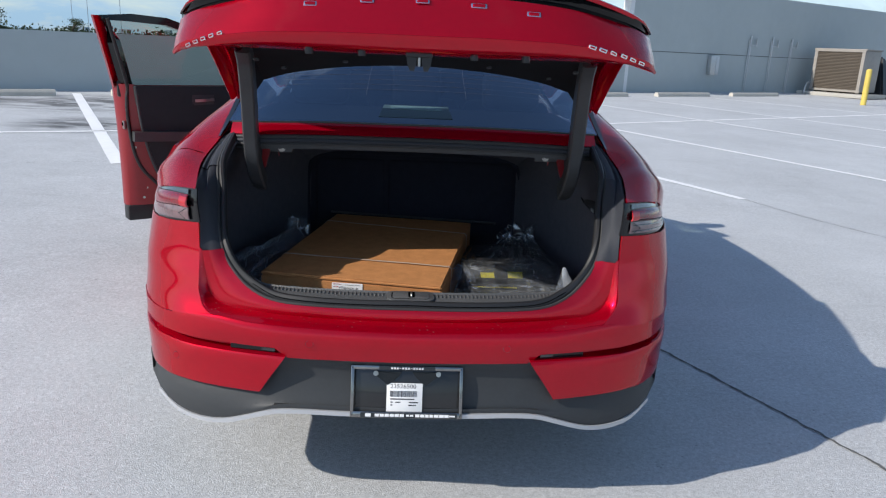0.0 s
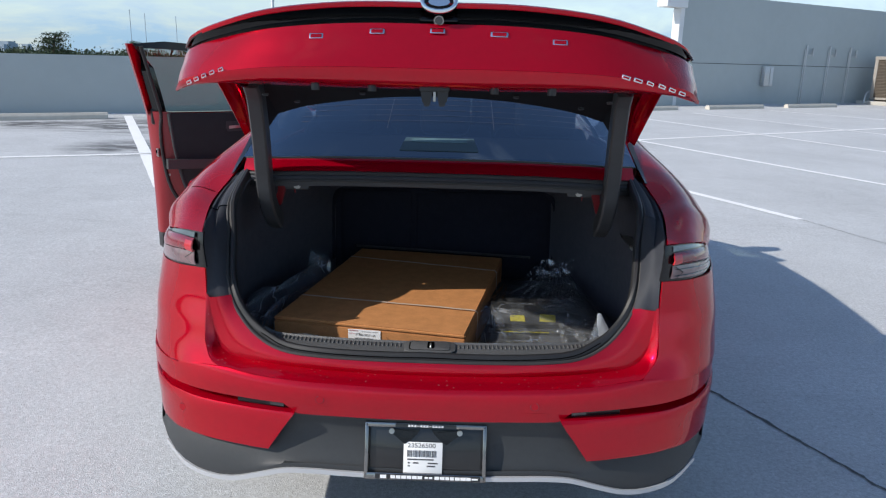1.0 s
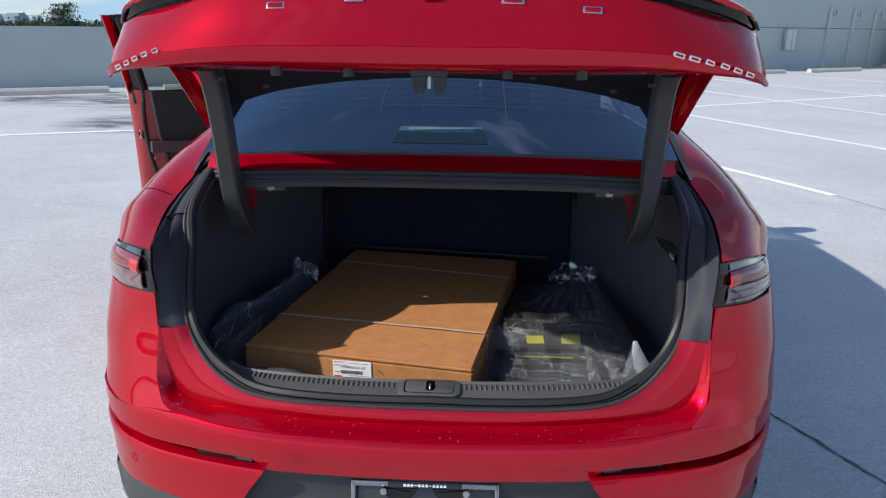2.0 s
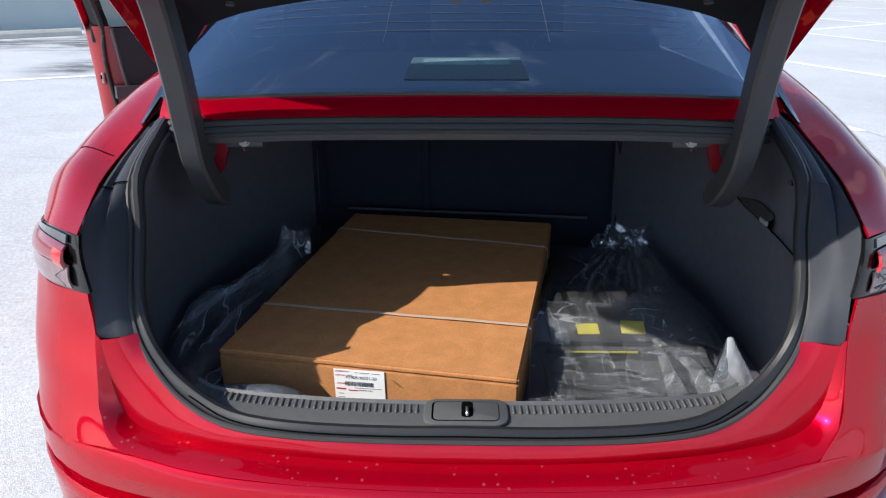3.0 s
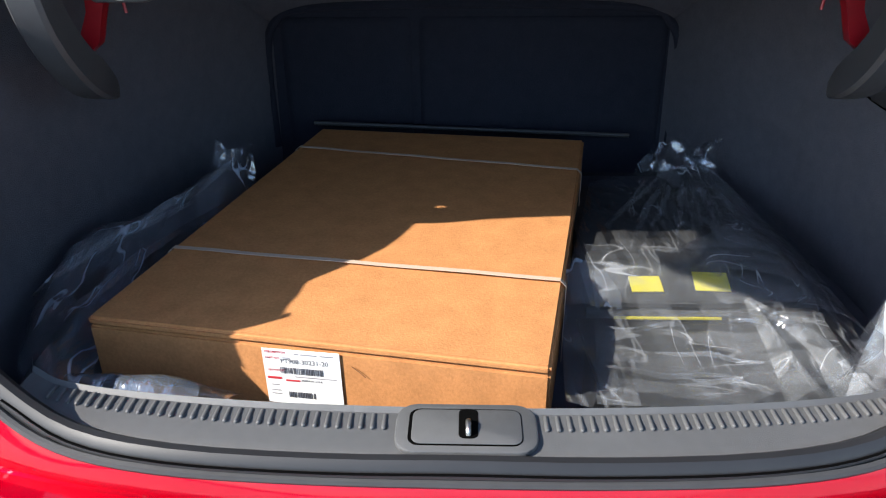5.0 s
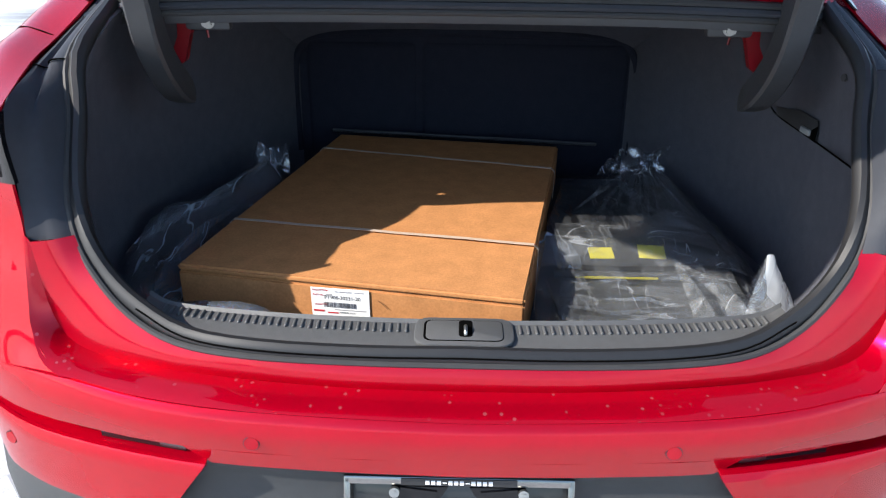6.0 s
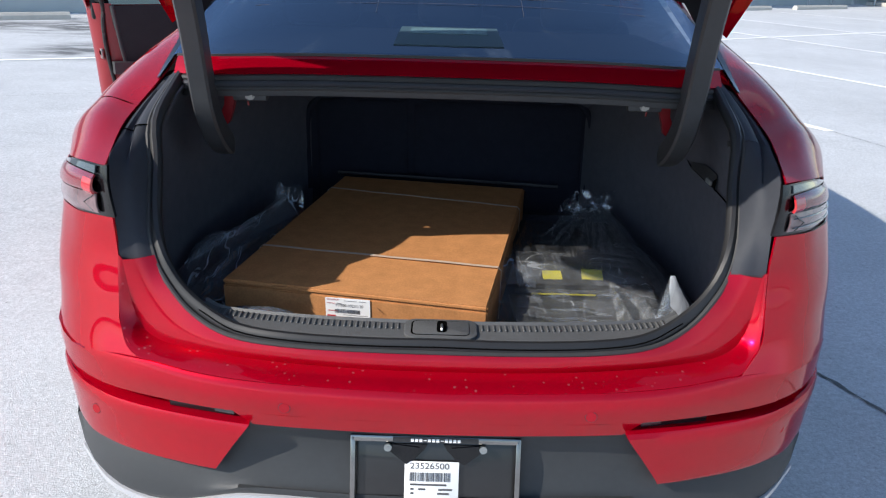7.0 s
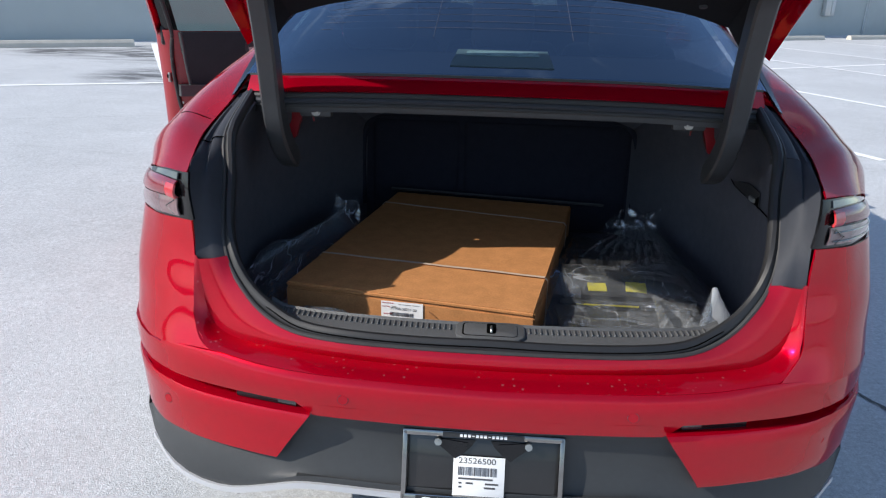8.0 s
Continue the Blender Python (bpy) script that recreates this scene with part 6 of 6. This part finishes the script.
# ---- things on the deck ----
for (x0, y0), (x1, y1) in (((-8.9, 10.35), (-6.5, 11.85)), ((-5.7, 12.35), (-3.3, 13.85)), ((7.2, 20.15), (9.3, 21.5)), ((10.3, 22.1), (12.5, 23.5)), ((4.1, 18.2), (6.1, 19.45))):
    a, c = Vector((x0, y0, 0)), Vector((x1, y1, 0))
    mid = (a + c) / 2
    stop = thing("wheel_stop", (mid.x, mid.y, ground(mid.x, mid.y)), "pale weathered concrete wheel stop lying on the deck", "wheel stop", "wheel stops")
    L = (c - a).length
    prof = [(-.085, 0), (-.075, .07), (-.045, .115), (.045, .115), (.075, .07), (.085, 0)]
    b = tube([Vector((-L / 2, 0, 0)), Vector((-L / 2 + .03, 0, 0)), Vector((0, 0, 0)), Vector((L / 2 - .03, 0, 0)), Vector((L / 2, 0, 0))], prof)
    bmesh.ops.transform(b, matrix=Matrix.Translation((mid.x, mid.y, ground(mid.x, mid.y))) @ Matrix.Rotation(math.atan2(c.y - a.y, c.x - a.x), 4, "Z"), verts=b.verts)
    part("block", b, M_STOP, stop, smooth=False)
    for k in (-.3, .3):
        q = mid + (c - a) * k
        part("pin", disc((q.x, q.y, ground(q.x, q.y) + .117), (0, 0, 1), .014, .008, 10), M_STEEL, stop)


def at_wall(x, y):
    """The share along the wall of a place in plan."""
    return (Vector((x, y, 0)) - W0).dot(WU)


for x, y, du in ((11.2, 24.2, .88), (12.0, 24.7, 1.27), (12.75, 25.2, 1.62)):
    u = at_wall(x, y) + du
    pipe = thing("wall_conduit", far(u, .1), "grey metal conduit with a short bracket on the wall", "pipe", "wall conduits")
    for d in (-.045, .045):
        part("tube", tube([far(u + d, .11, z - .06) for z in (.05, .7, 1.28, 1.9)], circle(.017, 8), up=(0, 1, 0)), M_WALLPIPE, pipe)
    part("head", tube([far(u + .02, .10, 1.3), far(u + .02, .10, 1.98)], [(-.022, -.022), (.022, -.022), (.022, .022), (-.022, .022)], up=(0, 1, 0)), M_WALLPIPE, pipe, "grey metal channel")
    part("bracket", block((.05, .06, .26), far(u + .30, .06, 1.76), .01, 1, Matrix.Rotation(WALL_A, 4, "Z")), M_GALV, pipe, "short metal bracket")
    part("bracket_foot", tube([far(u + .02, .06, 1.66), far(u + .31, .06, 1.66)], circle(.016, 6), up=(0, 1, 0)), M_GALV, pipe)
u = at_wall(9.95, 23.2) + .46
elbox = thing("electrical_box", far(u, .05, .63), "pale grey electrical box fixed to the wall", "electrical box")
q = Matrix.Rotation(WALL_A, 4, "Z")
part("case", block((.44, .16, .64), far(u, .06, .92), .015, 2, q), M_GALV, elbox)
part("lid", block((.14, .02, .56), far(u + .10, -.03, .92), .006, 2, q), M_WALLPIPE, elbox)

u = at_wall(13.9, 23.4) + 2.3
unit = thing("condenser_unit", far(u, -1.6), "weathered beige rooftop condenser unit with a louvred coil", "air conditioner")
V0, VC, V1 = -2.32, -1.385, -.45                     # the coil faces along the wall
pad = part("pad", block((1.7, 2.5, .14), far(u + .55, VC, .07), .02, 2, q), M_CONC, unit, "concrete plinth")
for k in (-.75, -.25, .25, .75):
    part("foot", block((1.0, .12, .06), far(u + .60, VC + k, .17), .01, 1, q), M_RUSTDARK, unit)
part("case", block((1.10, 1.87, 1.46), far(u + .60, VC, .93), .02, 2, q), M_UNIT, unit, "weathered sheet metal case")
for v in (V0 + .06, V1 - .06):
    part("corner_post", block((.06, .12, 1.50), far(u + .03, v, .93), .01, 1, q), M_UNIT, unit)
for z in (.23, 1.64):
    part("rail", block((.07, 1.89, .08), far(u + .03, VC, z), .01, 1, q), M_UNIT, unit)
part("coil", block((.02, 1.67, 1.36), far(u + .045, VC, .93), 0, 1, q), M_RUSTDARK, unit, "brown weathered coil behind the louvres", smooth=False)
for k in range(26):
    part("louvre", block((.03, 1.65, .024), far(u + .035, VC, .28 + k * .052), .004, 1, q @ Matrix.Rotation(radians(25), 4, "Y")), M_COIL, unit)
part("top_lid", block((1.16, 1.93, .05), far(u + .60, VC, 1.69), .012, 2, q), M_UNIT, unit)
part("hose", tube(spline([far(u + .0, V1 + .05, .45), far(u - .20, V1 + .02, .36), far(u - .30, V1, .15), far(u - .32, V1, .02)], 5), circle(.035, 8)), M_GALV, unit, "insulated pipe")
u2 = at_wall(15.9, 23.9) + 2.3
cover = thing("covered_unit", far(u2, -2.0), "dark covered plant unit beside the condenser", "air conditioner")
b = bmesh.new()
bmesh.ops.create_cone(b, cap_ends=True, segments=4, radius1=.95, radius2=.16, depth=1.5)
bmesh.ops.bevel(b, geom=b.edges[:], offset=.06, segments=2, affect="EDGES")
bmesh.ops.transform(b, matrix=Matrix.Translation(far(u2, -1.9, .75)) @ Matrix.Rotation(WALL_A + radians(45), 4, "Z"), verts=b.verts)
part("tarpaulin", b, M_RUBBER, cover)

bz = ground(14.13, 21.08)
bollard = thing("bollard", (14.13, 21.08, bz), "yellow painted steel bollard on the deck", "bollard")
part("post", disc((14.13, 21.08, bz + .53), (0, 0, 1), .085, 1.06, 20), M_BOLLARD, bollard)
b = bmesh.new()
bmesh.ops.create_uvsphere(b, u_segments=18, v_segments=8, radius=.085)
bmesh.ops.scale(b, vec=(1, 1, .6), verts=b.verts)
bmesh.ops.translate(b, vec=(14.13, 21.08, bz + 1.06), verts=b.verts)
part("cap", b, M_BOLLARD, bollard)

# cracks and joints in the coating
rng = random.Random(3)


def crack(pts, width, jag):
    out = []
    for (x0, y0), (x1, y1) in zip(pts, pts[1:]):
        n = max(3, int(math.hypot(x1 - x0, y1 - y0) / .035))
        for i in range(n):
            k = i / n
            out.append((x0 + (x1 - x0) * k + rng.uniform(-jag, jag), y0 + (y1 - y0) * k + rng.uniform(-jag, jag)))
    out.append(pts[-1])
    return strip_on_deck("crack", out, width, M_CRACK, .003, .6)


tagged(crack([(.75, 2.35), (1.21, 1.315), (1.39, .93), (1.60, .47), (2.1, -.65), (2.6, -1.8)], .013, .006), "dark sealed crack in the deck coating", "crack", kind="structure")
tagged(crack([(3.32, 5.16), (3.63, 4.32), (4.6, 2.2), (5.6, .1)], .007, .002), "narrow dark joint in the deck", "joint", kind="structure")
tagged(crack([(-9.5, 3.0), (-5.0, 4.9), (-2.4, 6.0)], .004, .003), "hairline joint in the deck", "joint", kind="structure")

# ---- beyond the deck ----
bm = bmesh.new()
for r0, r1 in ((30, 300), (300, 1200), (1200, 4500)):
    for i in range(32):
        a, c = 2 * math.pi * i / 32, 2 * math.pi * (i + 1) / 32
        bm.faces.new([bm.verts.new((r * math.cos(t), r * math.sin(t), -9)) for r, t in ((r0, a), (r1, a), (r1, c), (r0, c))])
bmesh.ops.remove_doubles(bm, verts=bm.verts, dist=.01)
tagged(part("ground", bm, M_LOWLAND, smooth=False), "flat green lowland with trees round the building", "ground", kind="structure")


def clump_mesh(n, spread, rng, size):
    """Many small bent leaf cards in an uneven heap."""
    bm = bmesh.new()
    for _ in range(n):
        d = Vector((rng.gauss(0, 1), rng.gauss(0, 1), rng.gauss(0, .7)))
        c = Vector((d.x * spread[0], d.y * spread[1], d.z * spread[2]))
        m = Euler((rng.uniform(0, 6.3), rng.uniform(0, 6.3), rng.uniform(0, 6.3))).to_matrix()
        k = size * rng.uniform(.5, 1.3)
        vs = [bm.verts.new(c + m @ Vector(p)) for p in ((-k, -k * .5, 0), (k, -k * .4, k * .3), (k * .8, k * .5, 0), (-k * .6, k * .6, k * .25))]
        bm.faces.new(vs)
    return bm


rng = random.Random(12)
woods = bmesh.new()
for i in range(240):
    a = radians(rng.uniform(100, 150))
    d = rng.uniform(170, 620)
    h = (10.4 + d * .0065 + rng.uniform(-2.2, 1.2)) * .82
    c = clump_mesh(190, (h * .42, h * .42, h * .22), rng, h * .055)
    bmesh.ops.translate(c, vec=(d * math.cos(a), d * math.sin(a), -9 + h * .72), verts=c.verts)
    woods = join(woods, c)
tagged(part("distant_trees", woods, M_FOLIAGE, smooth=False), "dark green line of distant trees", "trees", kind="stuff")


def tall_tree(x, y, height, seed, tiers, spread):
    rng = random.Random(seed)
    z0 = -9
    tree = thing("tree", (x, y, z0), "tall dark tree rising over the distant tree line", "tree", "tall trees")
    part("trunk", tube([Vector((x + rng.uniform(-.15, .15) * k, y, z0 + height * k / 6)) for k in range(7)], circle(.35, 8)), M_TRUNK, tree)
    crown = bmesh.new()
    for k in range(tiers):
        z = z0 + height * (.45 + .55 * k / (tiers - 1))
        w = spread * (1.0 - .45 * abs(k / (tiers - 1) - .45))
        for j in range(3):
            t = rng.uniform(0, 6.3)
            c = clump_mesh(150, (w * .40, w * .40, height * .03), rng, w * .06)
            bmesh.ops.translate(c, vec=(x + w * .5 * math.cos(t), y + w * .5 * math.sin(t), z + rng.uniform(-.6, .6)), verts=c.verts)
            crown = join(crown, c)
    part("crown", crown, M_FOLIAGE, tree, smooth=False)


tall_tree(-126, 228, 15.4, 4, 7, 4.4)
tall_tree(-100, 243, 13.2, 6, 7, 1.6)
tall_tree(-98, 220, 13.0, 8, 7, 3.0)
tall_tree(-166, 214, 14.2, 9, 6, 2.0)

city = thing("skyline", (-900, 1500, -9), "pale hazy towers of a far town", "buildings")
rng = random.Random(2)
for k in range(26):
    a = radians(rng.uniform(119, 125) if k < 18 else rng.uniform(105, 132))
    d = rng.uniform(2300, 2700)
    h = rng.uniform(22, 40) if k < 18 else rng.uniform(20, 27)
    w = rng.uniform(14, 34)
    part("tower", block((w, w, h), (d * math.cos(a), d * math.sin(a), -9 + h / 2), 0), M_HAZE, city, smooth=False)
for x, y, h in ((-108, 242, 24), (-104, 244, 23), (-95, 247, 22.5)):
    mast = thing("radio_mast", (x, y, -9), "thin lattice radio mast far off", "mast", "radio masts")
    part("mast_pole", tube([Vector((x, y, -9)), Vector((x, y, -9 + h * .6)), Vector((x, y, -9 + h))], circle(.10, 6), up=(0, 1, 0)), M_HAZE, mast)
for x, y, h in ((-8.2, 31.0, 11.0),):
    pole = thing("lamp_pole", (x, y, -3), "white painted lamp pole beyond the parapet", "lamp post")
    part("pole", tube([Vector((x, y, -6)), Vector((x, y, h))], circle(.07, 10), up=(0, 1, 0)), M_WALLWHITE, pole)
